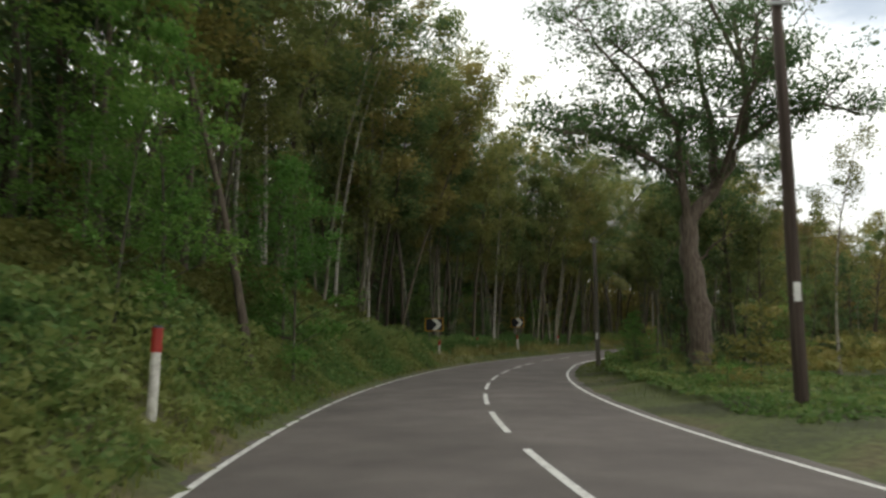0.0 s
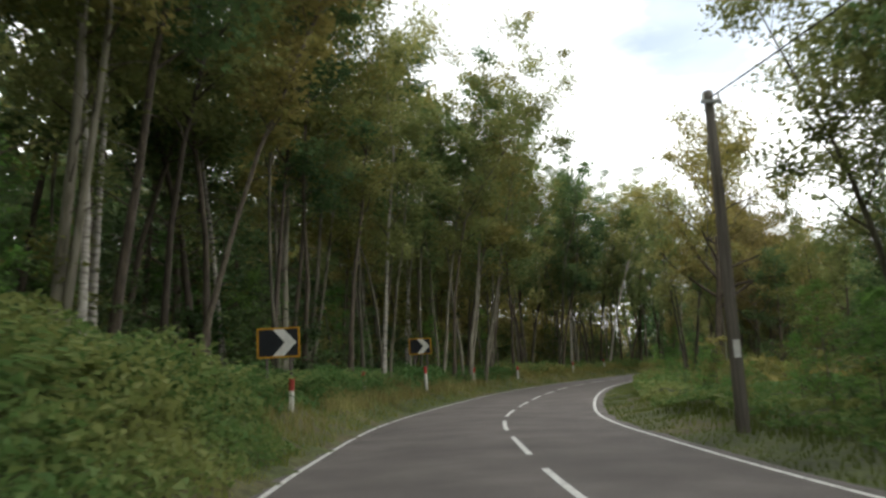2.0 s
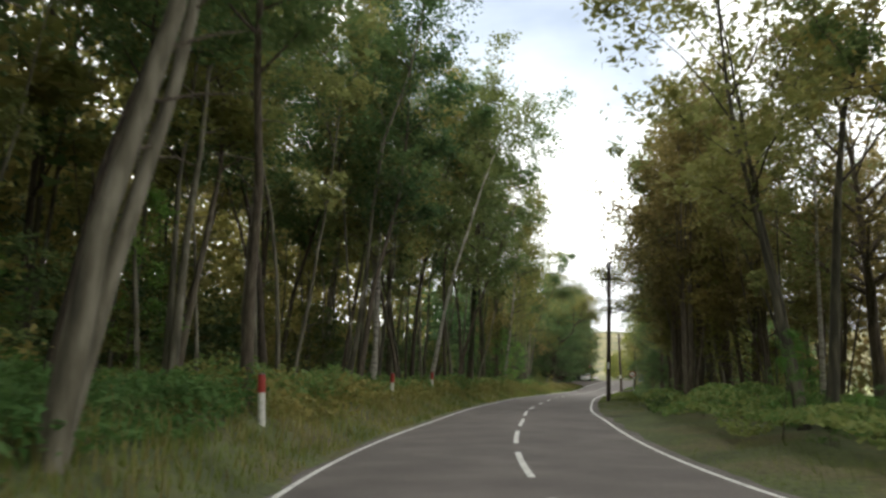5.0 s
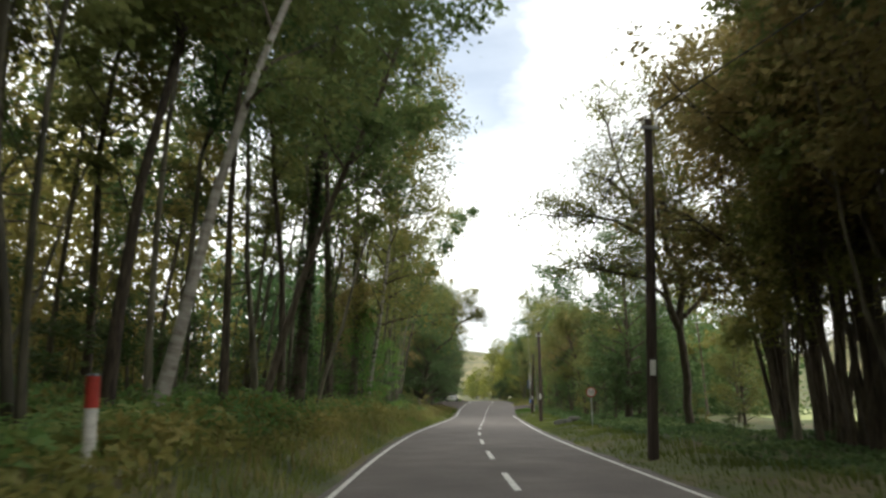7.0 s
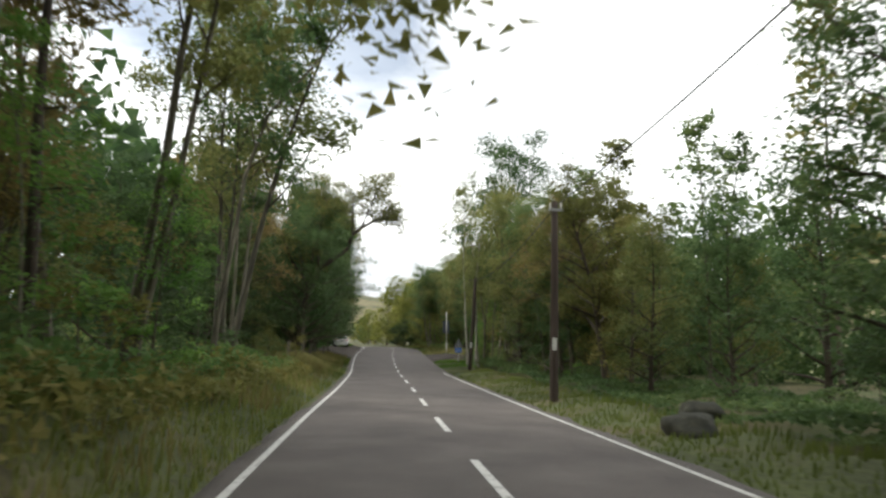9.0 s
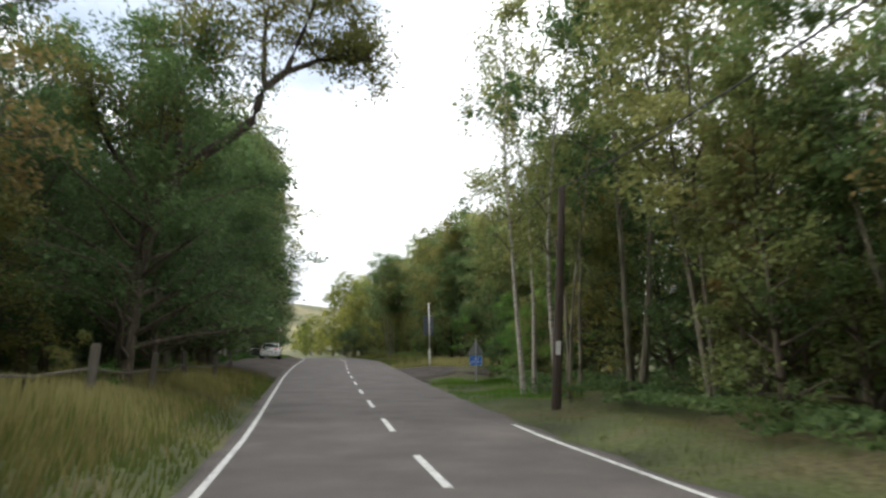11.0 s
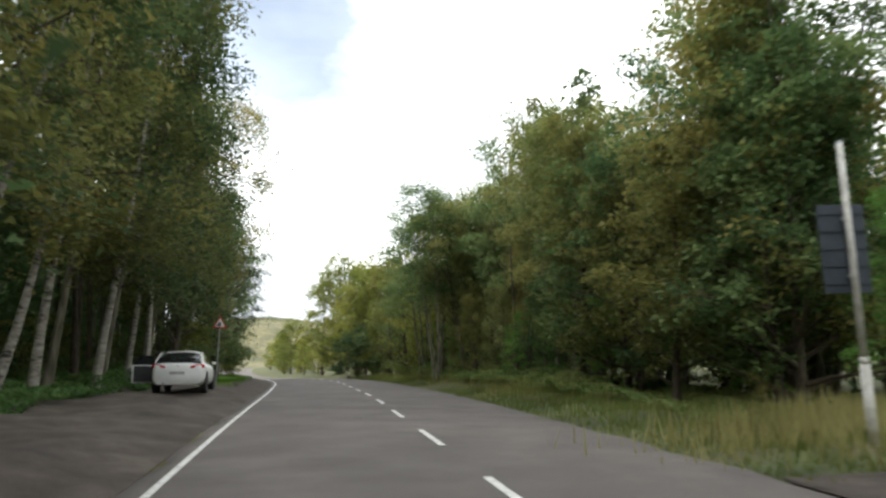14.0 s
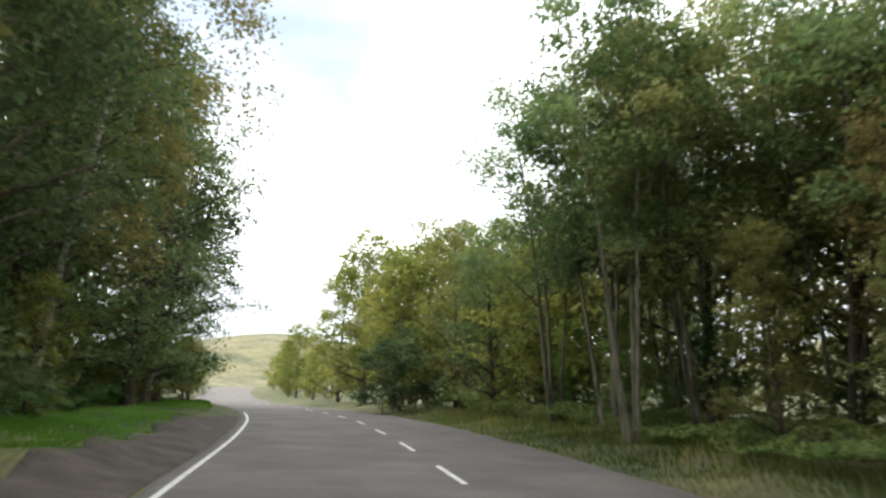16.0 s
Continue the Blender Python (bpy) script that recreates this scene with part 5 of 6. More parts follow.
def bramble(name, spots, height, size, material, label, seed, category="bramble"):
    """Leafy low growth: small leaves through mounds over the ground."""
    nr = np.random.RandomState(seed)
    n = len(spots)
    x, y = spots[:, 0], spots[:, 1]
    mound = np.clip(0.55 + 0.33 * np.sin(x * 1.7 + 2 * np.sin(y * 0.9)) * np.cos(y * 1.3 + x * 0.4) + 0.35 * np.sin(x * 0.6 + y * 0.37) * np.sin(y * 0.51 + 1.0), 0.12, 1.3)
    z = ground_height(x, y) + height * mound * nr.uniform(0, 1, n) ** 0.55
    v, f = leaf_mesh(np.stack([x, y, z], 1), size, nr, flat=0.5, single=True)
    ob = mesh_object(name, v.tolist(), f.tolist(), material)
    return tagged(ob, label, category, kind="stuff")


bramble("bramble", scatter(66000, -133, -98, 0.9, 6.5, -1, 31), 1.35, 0.135, M_FERN, "thick leafy bramble on the bank beside the road", 31)
bramble("bramble", scatter(22000, -131, -98, 0.3, 1.8, -1, 39), 0.5, 0.13, M_FERN, "low leafy growth at the foot of the bank", 39)
bramble("bramble", scatter(36000, -131, -103, 2.6, 6.5, -1, 38), 2.1, 0.17, M_LEAF_OLIVE, "tall brownish bracken up the bank", 38)
bramble("undergrowth", scatter(14000, -136, -60, 6.5, 20, 1, 41), 1.3, 0.34, M_LEAF_OLIVE, "rough bushy growth inside the bend", 41, "undergrowth")
bramble("bramble", scatter(60000, -104, -62, 1.3, 6.0, -1, 32), 1.0, 0.13, M_FERN, "low bramble and bracken along the verge", 32)
bramble("bramble", scatter(45000, -62, 10, 1.1, 6.0, -1, 33), 0.8, 0.14, M_LEAF_OLIVE, "brownish bracken and bramble under the trees", 33)
bramble("bramble", scatter(45000, -62, 10, 1.6, 7.0, -1, 40), 0.95, 0.15, M_FERN, "green bramble and bracken under the trees", 40)
bramble("undergrowth", scatter(50000, -120, -46, 1.6, 7.0, 1, 34), 0.85, 0.15, M_FERN, "leafy green growth inside the bend", 34, "undergrowth")
bramble("undergrowth", scatter(40000, -46, 36, 2.4, 7.0, 1, 35), 0.6, 0.14, M_LEAF, "low green growth under roadside trees", 35, "undergrowth")
bramble("undergrowth", scatter(46000, 60, 122, 2.6, 7.5, 1, 36), 1.15, 0.15, M_FERN, "bracken and bramble along the wood's edge", 36, "undergrowth")
bramble("undergrowth", scatter(30000, 50, 112, 4.4, 8.5, -1, 37), 0.9, 0.16, M_FERN, "green bracken behind the layby", 37, "undergrowth")
fronds("bracken", scatter(5000, -131, -104, 2.2, 6.0, -1, 4), 1.3, M_FERN, "tall arching bracken over the bank", 4, "bracken", 7)
fronds("bracken", scatter(5000, -112, -84, 1.8, 7.0, -1, 1), 0.95, M_FERN, "thick green bracken on the bank", 1, "bracken", 6)
fronds("bracken", scatter(4500, -84, 8, 2.0, 8.0, -1, 2, patch=0.6), 0.8, M_FERN, "patchy green bracken under the trees", 2, "bracken", 6)
blades("long_grass", scatter(30000, -128, 8, 0.2, 2.4, -1, 7, bias=1.2), 0.22, M_GRASS, "yellow-green grass on the verge", 7)
blades("dry_grass", scatter(14000, -100, 46, 0.5, 3.0, -1, 8, patch=0.8), 0.42, M_DRYGRASS, "dry straw-coloured grass stalks", 8)
blades("tall_grass", scatter(5000, -93, -70, 0.9, 3.2, -1, 15), 0.5, M_DRYGRASS, "tall yellowish grass round the chevron board", 15)
blades("long_grass", scatter(16000, -128, 40, 0.2, 2.6, 1, 9), 0.18, M_GRASS, "short green grass on the inner verge", 9)
blades("long_grass", scatter(16000, 57, 125, 0.2, 4.2, 1, 10), 0.26, M_GRASS, "green grass verge before the wood", 10)
blades("dry_grass", scatter(3000, 57, 125, 1.2, 4.2, 1, 11, patch=0.8), 0.45, M_DRYGRASS, "dry straw-coloured grass stalks", 11)
blades("long_grass", scatter(30000, 86, 130, 1.45, 6.8, -1, 12), 0.20, M_TURF, "bright green grass strip beside the layby", 12)
blades("dry_grass", scatter(5000, 92, 128, 5.8, 7.6, -1, 17), 0.5, M_DRYGRASS, "straw-coloured grass along the wood behind the turf", 17)
blades("dry_grass", scatter(6000, 10, 42, 1.0, 3.4, -1, 18), 0.62, M_DRYGRASS, "tall straw-coloured grass round the old fence", 18)
blades("long_grass", scatter(7000, 8, 46, 0.2, 2.8, -1, 13), 0.34, M_GRASS, "long yellow-green grass on the verge", 13)
mound_rng = np.random.RandomState(44)
mound = np.stack([mound_rng.normal(10.4, 1.9, 5200), mound_rng.normal(60.2, 0.9, 5200)], 1)
blades("dry_grass", mound, 0.62, M_DRYGRASS, "yellowish grass mound beyond the side entrance", 16)
bramble("bramble", np.stack([mound_rng.normal(13.6, 1.6, 2600), mound_rng.normal(61.4, 0.8, 2600)], 1), 1.0, 0.14, M_LEAF_DARK, "dark bramble heap by the side entrance", 42)
blades("long_grass", scatter(5000, 28, 43, 0.2, 3.6, 1, 14), 0.16, M_TURF, "short bright green grass before the side entrance", 14)

# ---- road furniture ----
def chevron_sign(x, y, face, bottom, label):
    """Amber-edged bend board on two posts; it faces along its own -y."""
    z = ground_at(x, y)
    sign = empty("bend_chevron_sign", pose(x, y, z, 0, 0, face), label, "road sign", "chevron boards round the bend")
    w, h, b = 1.18, 0.82, bottom - z
    part("board", bm_box(bmesh.new(), w - 0.09, 0.018, h - 0.09, (0, 0, b + h / 2), 0.004), M_BLACK, sign, "black board face")
    bm = bmesh.new()
    for dx, dz, sx, sz in ((0, h / 2 - 0.022, w, 0.045), (0, -h / 2 + 0.022, w, 0.045), (-w / 2 + 0.022, 0, 0.045, h - 0.09), (w / 2 - 0.022, 0, 0.045, h - 0.09)):
        bm_box(bm, sx, 0.034, sz, (dx, 0, b + h / 2 + dz), 0.003)
    part("border", bm, M_YELLOW, sign, "amber border")
    hh = h / 2 - 0.05
    out = [(-0.15, hh), (0.16, hh), (0.50, 0), (0.16, -hh), (-0.15, -hh), (0.18, 0)]
    part("chevron", bm_prism(bmesh.new(), out, 0.008, Matrix.Translation((0, -0.014, b + h / 2))), M_WHITE, sign, "white arrow pointing to the bend")
    for px in (-0.33, 0.33):
        bm = bm_rod(bmesh.new(), (px, 0.05, -0.3), (px, 0.05, b + h - 0.08), 0.038, sides=12)
        part("post", bm, M_POLE_GREY, sign, "grey post")
        bm = bm_box(bmesh.new(), 0.11, 0.03, 0.05, (px, 0.026, b + 0.2), 0.004)
        bm_box(bm, 0.11, 0.03, 0.05, (px, 0.026, b + h - 0.2), 0.004)
        part("clip", bm, M_STEEL, sign)
    return sign


chevron_sign(12.5, -95.85, 34, 2.34, "black and white chevron board with amber border on the bank")
chevron_sign(4.76, -79.55, 20, 2.54, "black and white chevron board among dry grass")


def marker_post(x, y, lean_x=0.0, lean_y=0.0, rise=-0.12):
    z = ground_at(x, y) + rise
    post = empty("verge_marker_post", pose(x, y, z, lean_x, lean_y, random.uniform(0, 40)), "white verge marker post with red top band", "marker post", "marker posts along the verge")
    bm = bmesh.new()
    bmesh.ops.create_cone(bm, cap_ends=True, segments=12, radius1=0.070, radius2=0.066, depth=0.95, matrix=Matrix.Translation((0, 0, 0.175)))
    part("shaft", bm, M_POSTWHITE, post, "dirty white shaft", smooth=False)
    bm = bmesh.new()
    bmesh.ops.create_cone(bm, cap_ends=True, segments=12, radius1=0.075, radius2=0.072, depth=0.32, matrix=Matrix.Translation((0, 0, 0.81)))
    part("band", bm, M_RED, post, "red reflective band")
    bm = bmesh.new()
    bmesh.ops.create_cone(bm, cap_ends=True, segments=12, radius1=0.072, radius2=0.050, depth=0.03, matrix=Matrix.Translation((0, 0, 0.985)))
    part("cap", bm, M_BLACK, post)
    return post


for k, (px, py) in enumerate(MARKERS):
    marker_post(px, py, 3 * math.sin(k * 5.1), 3 * math.cos(k * 3.7), 0.26 if k == 0 else -0.55 if k == 1 else 0.12 if k == 4 else -0.25 if k in (2, 3) else -0.08)


def utility_pole(x, y, top, material, label, plate=1.75, turn=0.0, arm=True, lean=0.0):
    z = ground_at(x, y)
    h = top - z
    pole = empty("utility_pole", pose(x, y, z, 0, lean, turn), label, "utility pole", "poles beside the road")
    V, F = [], []
    ring_tube(V, F, [Vector(p) for p in ((0, 0, -0.4), (0, 0, h * 0.35), (0.01, 0, h * 0.7), (0, 0, h), (0, 0, h + 0.03))], [0.128, 0.118, 0.104, 0.092, 0.02], 12)
    mesh_object("shaft", V, F, material, pole, smooth=True)
    if plate:
        part("plate", bm_box(bmesh.new(), 0.13, 0.012, 0.34, (-0.02, -0.132, plate), 0.004), M_WHITE, pole, "small white notice plate")
    if arm:
        part("bracket", bm_box(bmesh.new(), 0.42, 0.06, 0.07, (0, -0.12, h - 0.25), 0.008), M_STEEL, pole)
        for ax in (-0.16, 0.16):
            bm = bm_rod(bmesh.new(), (ax, -0.12, h - 0.22), (ax, -0.12, h - 0.06), 0.03, 0.02, 8)
            part("insulator", bm, M_POSTWHITE, pole)
    return Vector((x, y, top - 0.15))


P_A = utility_pole(42.3, -113.4, 8.6, M_POLE, "brown creosoted wooden pole with a white plate", 2.0, 48)
P_B = utility_pole(24.2, -94.7, 7.2, M_POLE_GREY, "weathered grey wooden pole in the verge", 1.55, 38)
P_D = utility_pole(5.3, -31.7, 8.1, M_POLE, "dark wooden pole with a white plate", 2.0, 5, lean=2.6)
P_F = utility_pole(5.1, -0.4, 5.7, M_POLE, "dark wooden pole among roadside trees", 1.6, 0)
P_E = utility_pole(6.05, 25.2, 5.75, M_POLE, "dark wooden pole in front of birches", 1.55, -4, arm=False, lean=2.6)


def cable(a, b, sag):
    pts = [a.lerp(b, i / 14) - Vector((0, 0, sag * 4 * (i / 14) * (1 - i / 14))) for i in range(15)]
    V, F = [], []
    ring_tube(V, F, pts, [0.016] * 15, 5)
    return tagged(mesh_object("overhead_cable", V, F, M_WIRE), "black overhead cable strung between wooden poles", "cable", "overhead cables")


for a, b in ((P_A, P_B), (P_B, P_D), (P_D, P_F), (P_F, P_E)):
    cable(a, b, 0.55)
cable(P_E, Vector((9.4, 62.0, 9.0)), 0.5)
cable(Vector((66.0, -128.0, 9.4)), P_A, 0.5)


def triangle(w, lift=0.0, grow=0.0):
    h = w * 0.866
    return [(-w / 2 - grow * 1.73, lift - grow), (w / 2 + grow * 1.73, lift - grow), (0, lift + h + grow * 2)]


def letters(text, size, m, material, parent, name):
    cu = bpy.data.curves.new(name, "FONT")
    cu.body, cu.size, cu.align_x, cu.align_y, cu.extrude = text, size, "CENTER", "CENTER", 0.001
    tmp = bpy.data.objects.new(name, cu)
    scene.collection.objects.link(tmp)
    me = bpy.data.meshes.new_from_object(tmp.evaluated_get(bpy.context.evaluated_depsgraph_get()))
    bpy.data.objects.remove(tmp)
    me.materials.clear()
    me.materials.append(material)
    ob = new(name, me)
    ob.parent = parent
    ob.matrix_basis = m
    return ob


z = ground_at(6.82, 38.43)
sign = empty("no_entry_sign", pose(6.82, 38.43, z, 0, 0, -14), "grey-backed triangular sign above a blue no entry plate", "road sign")
part("post", bm_rod(bmesh.new(), (0, 0, -0.3), (0, 0, 2.04 - z), 0.030, sides=12), M_STEEL, sign)
part("triangle", bm_prism(bmesh.new(), triangle(0.74, 1.34 - z), 0.012, Matrix.Translation((0, 0.04, 0))), M_SIGNBACK, sign, "dull grey back of a triangular sign")
for dz in (0.06, 0.44):
    part("stiffener", bm_box(bmesh.new(), 0.56 - dz * 0.95, 0.02, 0.035, (0, 0.025, 1.34 - z + dz), 0.003), M_SIGNBACK, sign)
part("sticker", bm_box(bmesh.new(), 0.035, 0.003, 0.035, (-0.26, 0.0325, 1.34 - z + 0.07)), M_WHITE, sign)
plate = part("plate", bm_box(bmesh.new(), 0.54, 0.010, 0.40, (0, -0.04, 1.10 - z), 0.004), M_BLUE, sign, "blue plate with white border and lettering")
bm = bmesh.new()
for dx, dz, sx, sz in ((0, 0.190, 0.53, 0.012), (0, -0.190, 0.53, 0.012), (-0.259, 0, 0.012, 0.37), (0.259, 0, 0.012, 0.37)):
    bm_box(bm, sx, 0.004, sz, (dx, -0.047, 1.10 - z + dz))
part("border", bm, M_WHITE, plate)
letters("NO", 0.145, pose(0.02, -0.048, 1.165 - z, 90, 0, 0), M_WHITE, plate, "lettering")
letters("ENTRY", 0.145, pose(0.0, -0.048, 1.035 - z, 90, 0, 0), M_WHITE, plate, "lettering")

z = ground_at(6.43, -14.07)
sign = empty("speed_limit_sign", pose(6.43, -14.07, z, 0, 0, -3), "round red-rimmed speed limit sign on a grey post", "road sign")
part("post", bm_rod(bmesh.new(), (0, 0.03, -0.3), (0, 0.03, 2.02 - z), 0.030, sides=12), M_STEEL, sign)
bm = bm_rod(bmesh.new(), (0, -0.008, 1.80 - z), (0, 0.006, 1.80 - z), 0.225, sides=32)
part("rim", bm, M_RED, sign, "red rim")
bm = bm_rod(bmesh.new(), (0, -0.013, 1.80 - z), (0, 0.0, 1.80 - z), 0.170, sides=32)
disc = part("disc", bm, M_WHITE, sign, "white disc with black numerals")
letters("50", 0.24, pose(0, -0.0145, 1.80 - z, 90, 0, 0), M_BLACK, disc, "numeral")

z = ground_at(-3.95, 87.2)
sign = empty("warning_sign", pose(-3.95, 87.2, z, 0, 1.5, 4), "red-bordered triangular warning sign with a steep slope symbol", "road sign")
part("post", bm_rod(bmesh.new(), (0, 0.03, -0.3), (0, 0.03, 4.15 - z), 0.034, sides=12), M_STEEL, sign)
zb = 3.68 - z
part("border", bm_prism(bmesh.new(), triangle(0.72, zb), 0.012), M_RED, sign, "red border")
part("face", bm_prism(bmesh.new(), triangle(0.48, zb + 0.075), 0.006, Matrix.Translation((0, -0.008, 0))), M_WHITE, sign, "white face")
part("symbol", bm_prism(bmesh.new(), [(-0.19, zb + 0.10), (0.03, zb + 0.10), (0.03, zb + 0.36), (0.0, zb + 0.36)], 0.006, Matrix.Translation((0, -0.012, 0))), M_BLACK, sign, "black slope symbol")
bm = bmesh.new()
for i, (sx, sz) in enumerate(((0.08, 0.28), (0.10, 0.21), (0.12, 0.15))):
    bm_box(bm, 0.035, 0.005, 0.035, (sx, -0.0125, zb + sz - 0.03), 0.008)
part("symbol", bm, M_BLACK, sign)

z = ground_at(7.87, 58.75)
mast = empty("white_sign_post", pose(7.87, 58.75, z, 0, -1.2, -8), "tall white steel post carrying a dark sign seen from behind", "sign post")
bm = bm_rod(bmesh.new(), (0, 0, -0.3), (0, 0, 1.1), 0.070, 0.070, 14)
bm_rod(bm, (0, 0, 1.1), (0, 0, 1.2), 0.070, 0.050, 14)
part("base_sleeve", bm, M_POSTWHITE, mast, "off-white thicker lower sleeve", smooth=True)
part("tube", bm_rod(bmesh.new(), (0, 0, 1.15), (0, 0, 4.95 - z), 0.050, 0.047, 14), M_POSTWHITE, mast, "white painted tube", smooth=True)
part("cap", bm_rod(bmesh.new(), (0, 0, 4.945 - z), (0, 0, 4.975 - z), 0.054, 0.045, 14), M_STEEL, mast)
M_PANEL = ramp_material("slate_sign_back", [(0.3, (0.035, 0.045, 0.060)), (0.7, (0.060, 0.072, 0.090))], scale=4, rough=0.6, fine=0.15)
panel = part("panel", bm_box(bmesh.new(), 0.72, 0.012, 1.32, (-0.06, 0.085, 3.36 - z), 0.004), M_PANEL, mast, "dark slate back of a sign panel")
for i in range(5):
    part("rib", bm_box(bmesh.new(), 0.70, 0.022, 0.035, (-0.06, 0.068, 2.84 - z + 0.26 * i), 0.004), M_PANEL, panel)
for dz in (2.95, 3.8):
    part("clamp", bm_box(bmesh.new(), 0.15, 0.05, 0.05, (0, 0.045, dz - z), 0.006), M_STEEL, mast)

# ---- fence by the dense trees ----
def fence_post(x, y, h):
    z = ground_at(x, y)
    bm = bm_box(bmesh.new(), 0.15, 0.13, h + 0.3, (0, 0, h / 2 - 0.15), 0.02)
    for v in bm.verts:
        if v.co.z > h - 0.05:
            v.co.z += 0.12 * v.co.x
    ob = part("fence_post", bm, M_FENCE, None, smooth=False)
    ob.matrix_basis = pose(x, y, z, random.uniform(-5, 5), random.uniform(-5, 5), random.uniform(0, 30))
    tagged(ob, "weathered pale wooden fence post in long grass", "fence post", "old fence posts")
    return Vector((x, y, z + h * 0.62))


tops = [fence_post(x, y, h) for x, y, h in ((-4.1, 16.2, 1.15), (-3.9, 21.0, 1.2), (-3.9, 26.0, 1.1), (-3.95, 31.0, 1.1), (-3.7, 36.0, 1.05), (-3.6, 40.6, 1.1))]
for a, b in zip(tops, tops[1:]):
    V, F = [], []
    ring_tube(V, F, [a, (a + b) / 2 - Vector((0, 0, 0.08)), b], [0.028, 0.022, 0.028], 6)
    tagged(mesh_object("fence_rail", V, F, M_FENCE), "sagging weathered wooden fence rail", "fence rail", "old fence rails")


def boulder(x, y, sx, sy, sz, seed, label):
    bm = bmesh.new()
    bmesh.ops.create_icosphere(bm, subdivisions=3, radius=1)
    for v in bm.verts:
        k = 1 + 0.28 * noise.noise(v.co * 1.4 + Vector((seed, 0, 0))) + 0.1 * noise.noise(v.co * 4 + Vector((0, seed, 0)))
        v.co = Vector((v.co.x * sx, v.co.y * sy, v.co.z * sz)) * k
    ob = part("boulder", bm, M_STONE, None, smooth=True)
    ob.matrix_basis = pose(x, y, ground_at(x, y) + sz * 0.35, 0, 0, seed * 37)
    return tagged(ob, label, "boulder")


boulder(5.75, -7.9, 0.75, 0.5, 0.36, 2.0, "dark mossy boulder on the grass verge")
boulder(6.5, -6.7, 0.5, 0.4, 0.28, 5.0, "small dark boulder beside the verge")

# ---- parked car ----
M_CARWHITE = ramp_material("white_car_paint", [(0.3, (0.68, 0.68, 0.66)), (0.7, (0.76, 0.76, 0.745))], scale=1.5, rough=0.28, fine=0.03)
M_CARGLASS = ramp_material("tinted_car_glass", [(0.3, (0.010, 0.012, 0.014)), (0.7, (0.018, 0.020, 0.022))], scale=2, rough=0.08)
M_TYRE = ramp_material("tyre_rubber", [(0.3, (0.012, 0.012, 0.012)), (0.7, (0.024, 0.023, 0.022))], scale=8, rough=0.85, bump=0.3)
M_RIM = ramp_material("dark_alloy", [(0.3, (0.06, 0.06, 0.065)), (0.7, (0.13, 0.13, 0.14))], scale=8, rough=0.4, metal=0.7)
M_LAMP = ramp_material("red_lamp_lens", [(0.3, (0.42, 0.012, 0.014)), (0.7, (0.58, 0.022, 0.024))], scale=6, rough=0.15)
M_TRIM = ramp_material("black_plastic_trim", [(0.3, (0.012, 0.012, 0.013)), (0.7, (0.024, 0.024, 0.026))], scale=10, rough=0.6)
M_PLATE = ramp_material("grey_plate", [(0.3, (0.30, 0.30, 0.30)), (0.7, (0.42, 0.42, 0.41))], scale=10, rough=0.5)


def loft(sections, closed=True):
    """Skin through outlines of equal length."""
    bm = bmesh.new()
    rings = [[bm.verts.new(p) for p in ring] for ring in sections]
    k = len(rings[0])
    for a, b in zip(rings, rings[1:]):
        for i in range(k if closed else k - 1):
            bm.faces.new((a[i], a[(i + 1) % k], b[(i + 1) % k], b[i]))
    if closed:
        bm.faces.new(rings[0][::-1])
        bm.faces.new(rings[-1])
    return bm


def body_ring(y, w, low, belt, crown):
    """Lower body: sill, bulging flank, shoulder and deck."""
    half = [(w * 0.86, low), (w * 0.97, low + 0.10), (w, low + 0.30), (w * 0.985, (low + belt) / 2 + 0.12), (w * 0.93, belt - 0.03), (w * 0.86, belt), (w * 0.45, crown)]
    return [Vector((x, y, z)) for x, z in half] + [Vector((-x, y, z)) for x, z in half[::-1]]


cz = ground_at(-4.2, 78.9) + 0.07
car = empty("parked_car", pose(-4.20, 78.9, cz, 0, 0, 0.5), "white three-door hatchback parked with its passenger door open", "car")
L = [(-2.12, 0.78, 0.27, 0.74, 0.75), (-2.08, 0.83, 0.21, 0.86, 0.88), (-1.95, 0.86, 0.22, 0.96, 0.99), (-1.6, 0.90, 0.21, 0.98, 1.0), (-1.1, 0.905, 0.20, 0.96, 0.97), (-0.3, 0.895, 0.19, 0.93, 0.94), (0.5, 0.895, 0.19, 0.91, 0.93), (1.0, 0.905, 0.20, 0.88, 0.95), (1.5, 0.89, 0.21, 0.80, 0.87), (1.9, 0.82, 0.23, 0.68, 0.74), (2.10, 0.66, 0.27, 0.56, 0.58)]
body = part("body", loft([body_ring(*q) for q in L]), M_CARWHITE, car, "white painted bodywork", smooth=True)
G = [(-1.98, 0.62, 0.97, 1.00), (-1.75, 0.66, 0.98, 1.16), (-1.45, 0.66, 0.98, 1.32), (-0.9, 0.655, 0.96, 1.385), (-0.2, 0.65, 0.94, 1.40), (0.35, 0.64, 0.93, 1.36), (0.8, 0.63, 0.92, 1.18), (1.25, 0.62, 0.92, 0.96)]


def cabin_ring(y, w, belt, top):
    k = (top - belt) / 0.45
    half = [(w + 0.13, belt - 0.04), (w + 0.13 - 0.10 * k, belt + (top - belt) * 0.55), (w + 0.10 - 0.19 * k, top - 0.05 * min(k, 1)), (w * 0.62, top - 0.005), (w * 0.2, top + 0.01)]
    return [Vector((x, y, z)) for x, z in half] + [Vector((-x, y, z)) for x, z in half[::-1]]


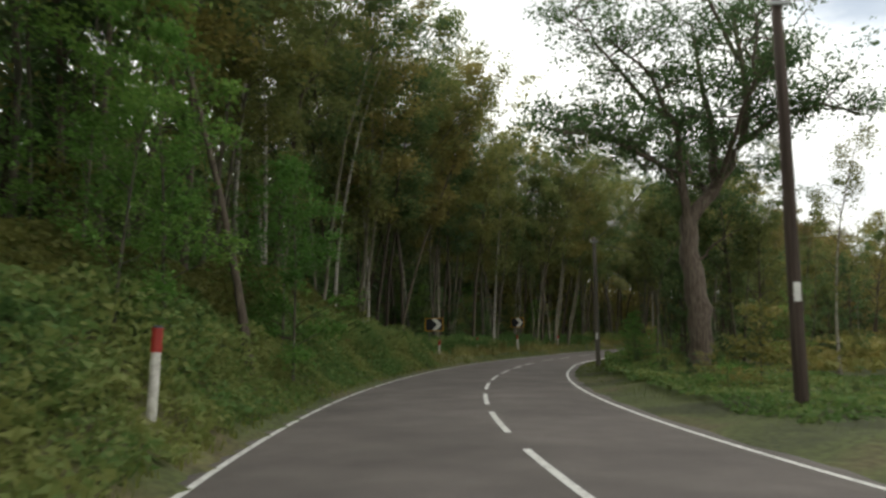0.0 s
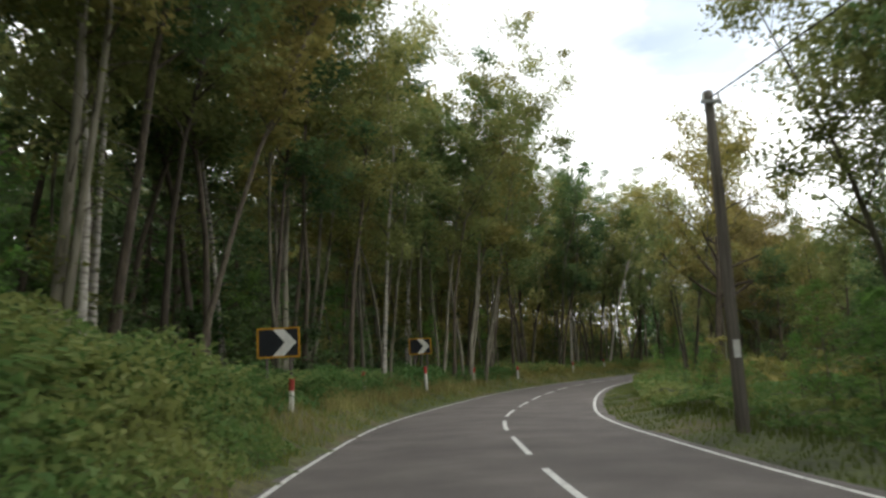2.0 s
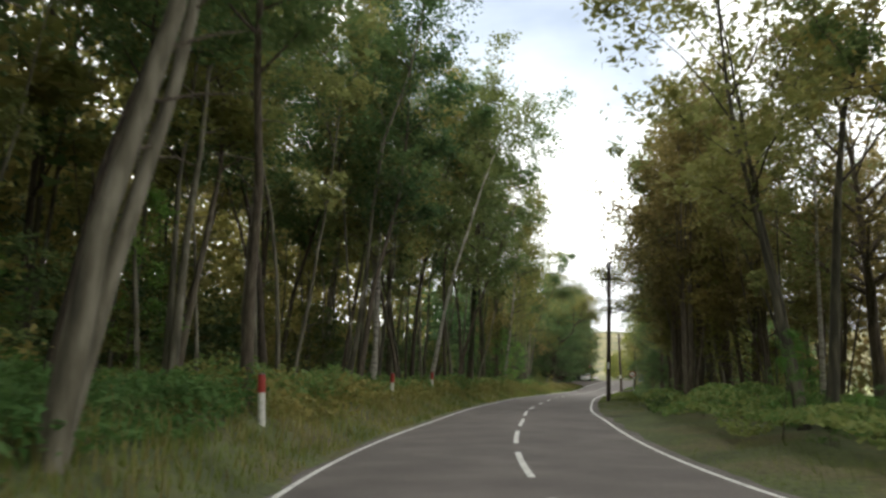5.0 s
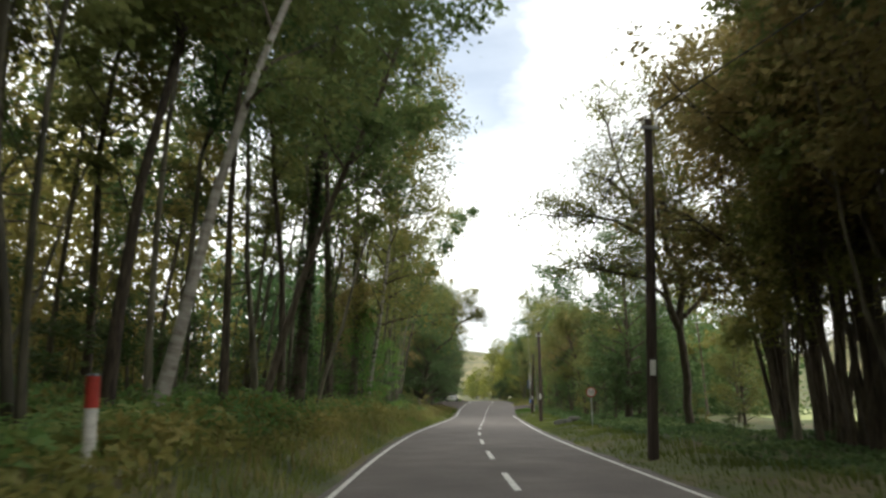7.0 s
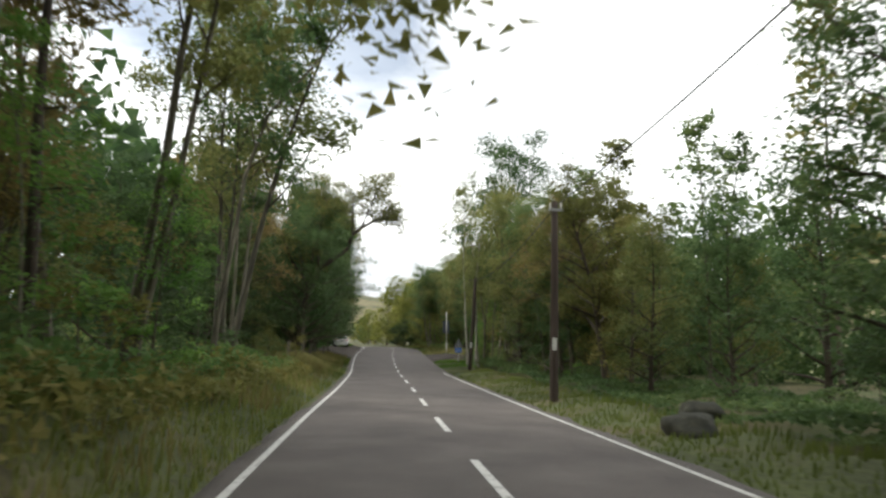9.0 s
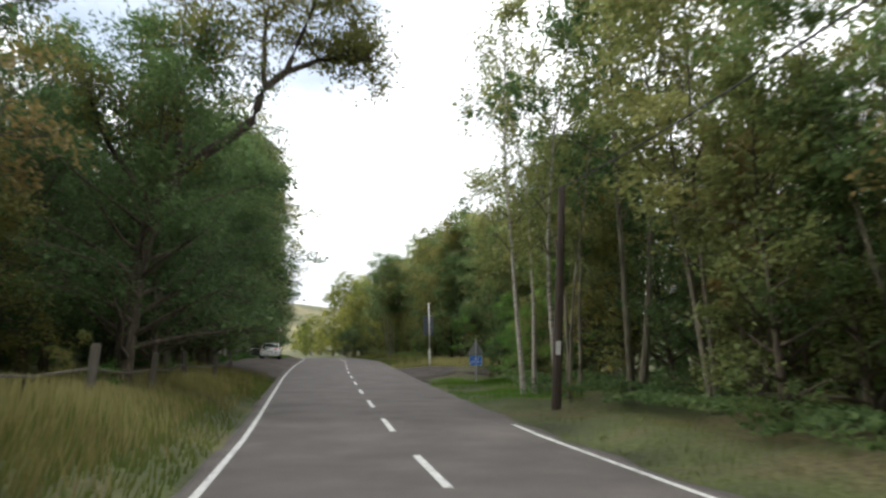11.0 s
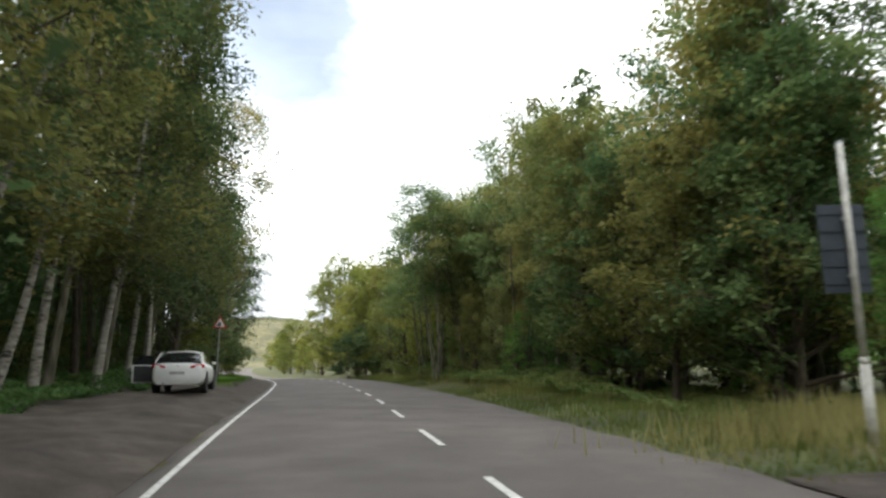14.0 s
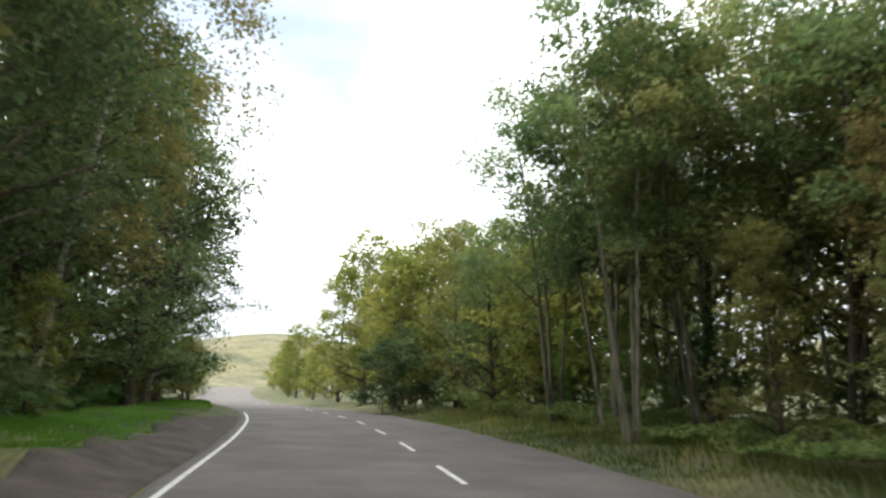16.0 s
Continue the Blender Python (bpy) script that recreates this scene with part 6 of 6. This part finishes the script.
part("cabin_glass", loft([cabin_ring(*q) for q in G]), M_CARGLASS, car, "dark tinted windows", smooth=True)
roof = loft([[p + Vector((0, 0, 0.012)) for p in cabin_ring(*q)[2:8]] for q in G[2:6]], closed=False)
part("roof", roof, M_CARWHITE, car, "white roof skin", smooth=True)
for sx in (-1, 1):
    bm = bmesh.new()
    pil = [(-1.95, 0.97), (-1.72, 1.15), (-1.38, 1.33), (-1.02, 1.36), (-1.18, 1.16), (-1.28, 0.97)]
    vs = [bm.verts.new((sx * (0.79 - 0.24 * (zz - 0.97) - 0.006 + 0.012), yy, zz)) for yy, zz in pil]
    vi = [bm.verts.new((sx * (0.75 - 0.24 * (zz - 0.97)), yy, zz)) for yy, zz in pil]
    bm.faces.new(vs)
    bm.faces.new(vi[::-1])
    for i in range(len(pil)):
        bm.faces.new((vs[i], vi[i], vi[(i + 1) % len(pil)], vs[(i + 1) % len(pil)]))
    part("rear_pillar", bm, M_CARWHITE, car, "white rear pillar")
    out = [(sx * 0.40, 0.79), (sx * 0.70, 0.74), (sx * 0.87, 0.80), (sx * 0.87, 0.91), (sx * 0.64, 0.92), (sx * 0.43, 0.86)]
    lamp = bm_prism(bmesh.new(), out, 0.10, Matrix.Translation((0, -2.075, 0.0)))
    for v in lamp.verts:
        v.co.y += 0.5 * max(0, abs(v.co.x) - 0.62)
    bmesh.ops.bevel(lamp, geom=list(lamp.edges), offset=0.012, segments=2, affect="EDGES")
    part("tail_lamp", lamp, M_LAMP, car, "red tail lamp", smooth=True)
    mir = bmesh.new()
    bmesh.ops.create_uvsphere(mir, u_segments=14, v_segments=8, radius=1, matrix=Matrix.Translation((sx * 0.93, 0.62, 0.97)) @ Matrix.Diagonal((0.10, 0.075, 0.06, 1)))
    if sx > 0:
        part("wing_mirror", mir, M_CARWHITE, car, smooth=True)
    else:
        mir.free()
    for wy in (-1.30, 1.28):
        wheel = bmesh.new()
        prof = [(0.20, -0.10), (0.30, -0.105), (0.325, -0.07), (0.325, 0.07), (0.30, 0.105), (0.20, 0.10)]
        rings = []
        for i in range(28):
            a = 2 * math.pi * i / 28
            rings.append([wheel.verts.new((o, r * math.cos(a), r * math.sin(a))) for r, o in prof])
        for i in range(28):
            for j in range(len(prof) - 1):
                wheel.faces.new((rings[i][j], rings[i][j + 1], rings[(i + 1) % 28][j + 1], rings[(i + 1) % 28][j]))
        wh = part("wheel", wheel, M_TYRE, car, "black tyre", smooth=True)
        wh.matrix_basis = pose(sx * 0.80, wy, 0.325 - 0.035)
        rim = bmesh.new()
        bm_rod(rim, (sx * 0.02, 0, 0), (sx * 0.075, 0, 0), 0.205, 0.205, 24)
        for i in range(5):
            a = 2 * math.pi * i / 5
            bm_box(rim, 0.03, 0.06, 0.17, (sx * 0.085, 0.11 * math.sin(a), 0.11 * math.cos(a)), 0.006, Euler((-a, 0, 0)).to_matrix().to_4x4())
        part("rim", rim, M_RIM, wh, "dark alloy rim")
        arch = bmesh.new()
        bm_rod(arch, (sx * 0.70, wy, 0.30), (sx * 0.912, wy, 0.30), 0.375, 0.375, 28)
        part("wheel_arch", arch, M_TRIM, car)
bm = bm_box(bmesh.new(), 1.30, 0.16, 0.13, (0, -2.03, 0.30), 0.03)
part("rear_valance", bm, M_TRIM, car, "black lower bumper")
part("number_plate", bm_box(bmesh.new(), 0.52, 0.02, 0.11, (-0.02, -2.115, 0.62), 0.005), M_PLATE, car, "plain grey plate")
part("bumper_crease", bm_box(bmesh.new(), 1.46, 0.03, 0.02, (0, -2.10, 0.46), 0.006), M_TRIM, car)
part("badge", bm_rod(bmesh.new(), (0, -2.06, 0.83), (0, -2.085, 0.83), 0.05, sides=20), M_RIM, car)
part("exhaust", bm_rod(bmesh.new(), (-0.45, -2.16, 0.26), (-0.45, -1.9, 0.26), 0.035, sides=12), M_RIM, car)
part("wiper", bm_rod(bmesh.new(), (-0.25, -1.87, 1.09), (0.22, -1.84, 1.11), 0.010, sides=6), M_TRIM, car)
bm = loft([[Vector((x, y, z)) for x, z in ((-0.03, 0.25), (0.03, 0.25), (0.035, 0.6), (0.02, 0.92), (-0.03, 0.92), (-0.035, 0.6))] for y in (0.0, -0.4, -0.9, -1.18)])
door = part("open_door", bm, M_CARWHITE, car, "open white passenger door", smooth=False)
door.matrix_basis = pose(-0.90, 0.72, 0.0, 0, 0, -62)
part("door_lining", bm_box(bmesh.new(), 0.03, 1.10, 0.60, (0.045, -0.58, 0.58), 0.01), M_TRIM, door, "black inner lining")
bm = bmesh.new()
vs = [bm.verts.new(p) for p in ((-0.005, -0.15, 0.92), (-0.005, -1.15, 0.92), (0.05, -0.95, 1.28), (0.05, -0.55, 1.27))]
vi = [bm.verts.new(v.co + Vector((0.012, 0, 0))) for v in vs]
bm.faces.new(vs)
bm.faces.new(vi[::-1])
for i in range(4):
    bm.faces.new((vs[i], vi[i], vi[(i + 1) % 4], vs[(i + 1) % 4]))
part("door_window", bm, M_CARGLASS, door)
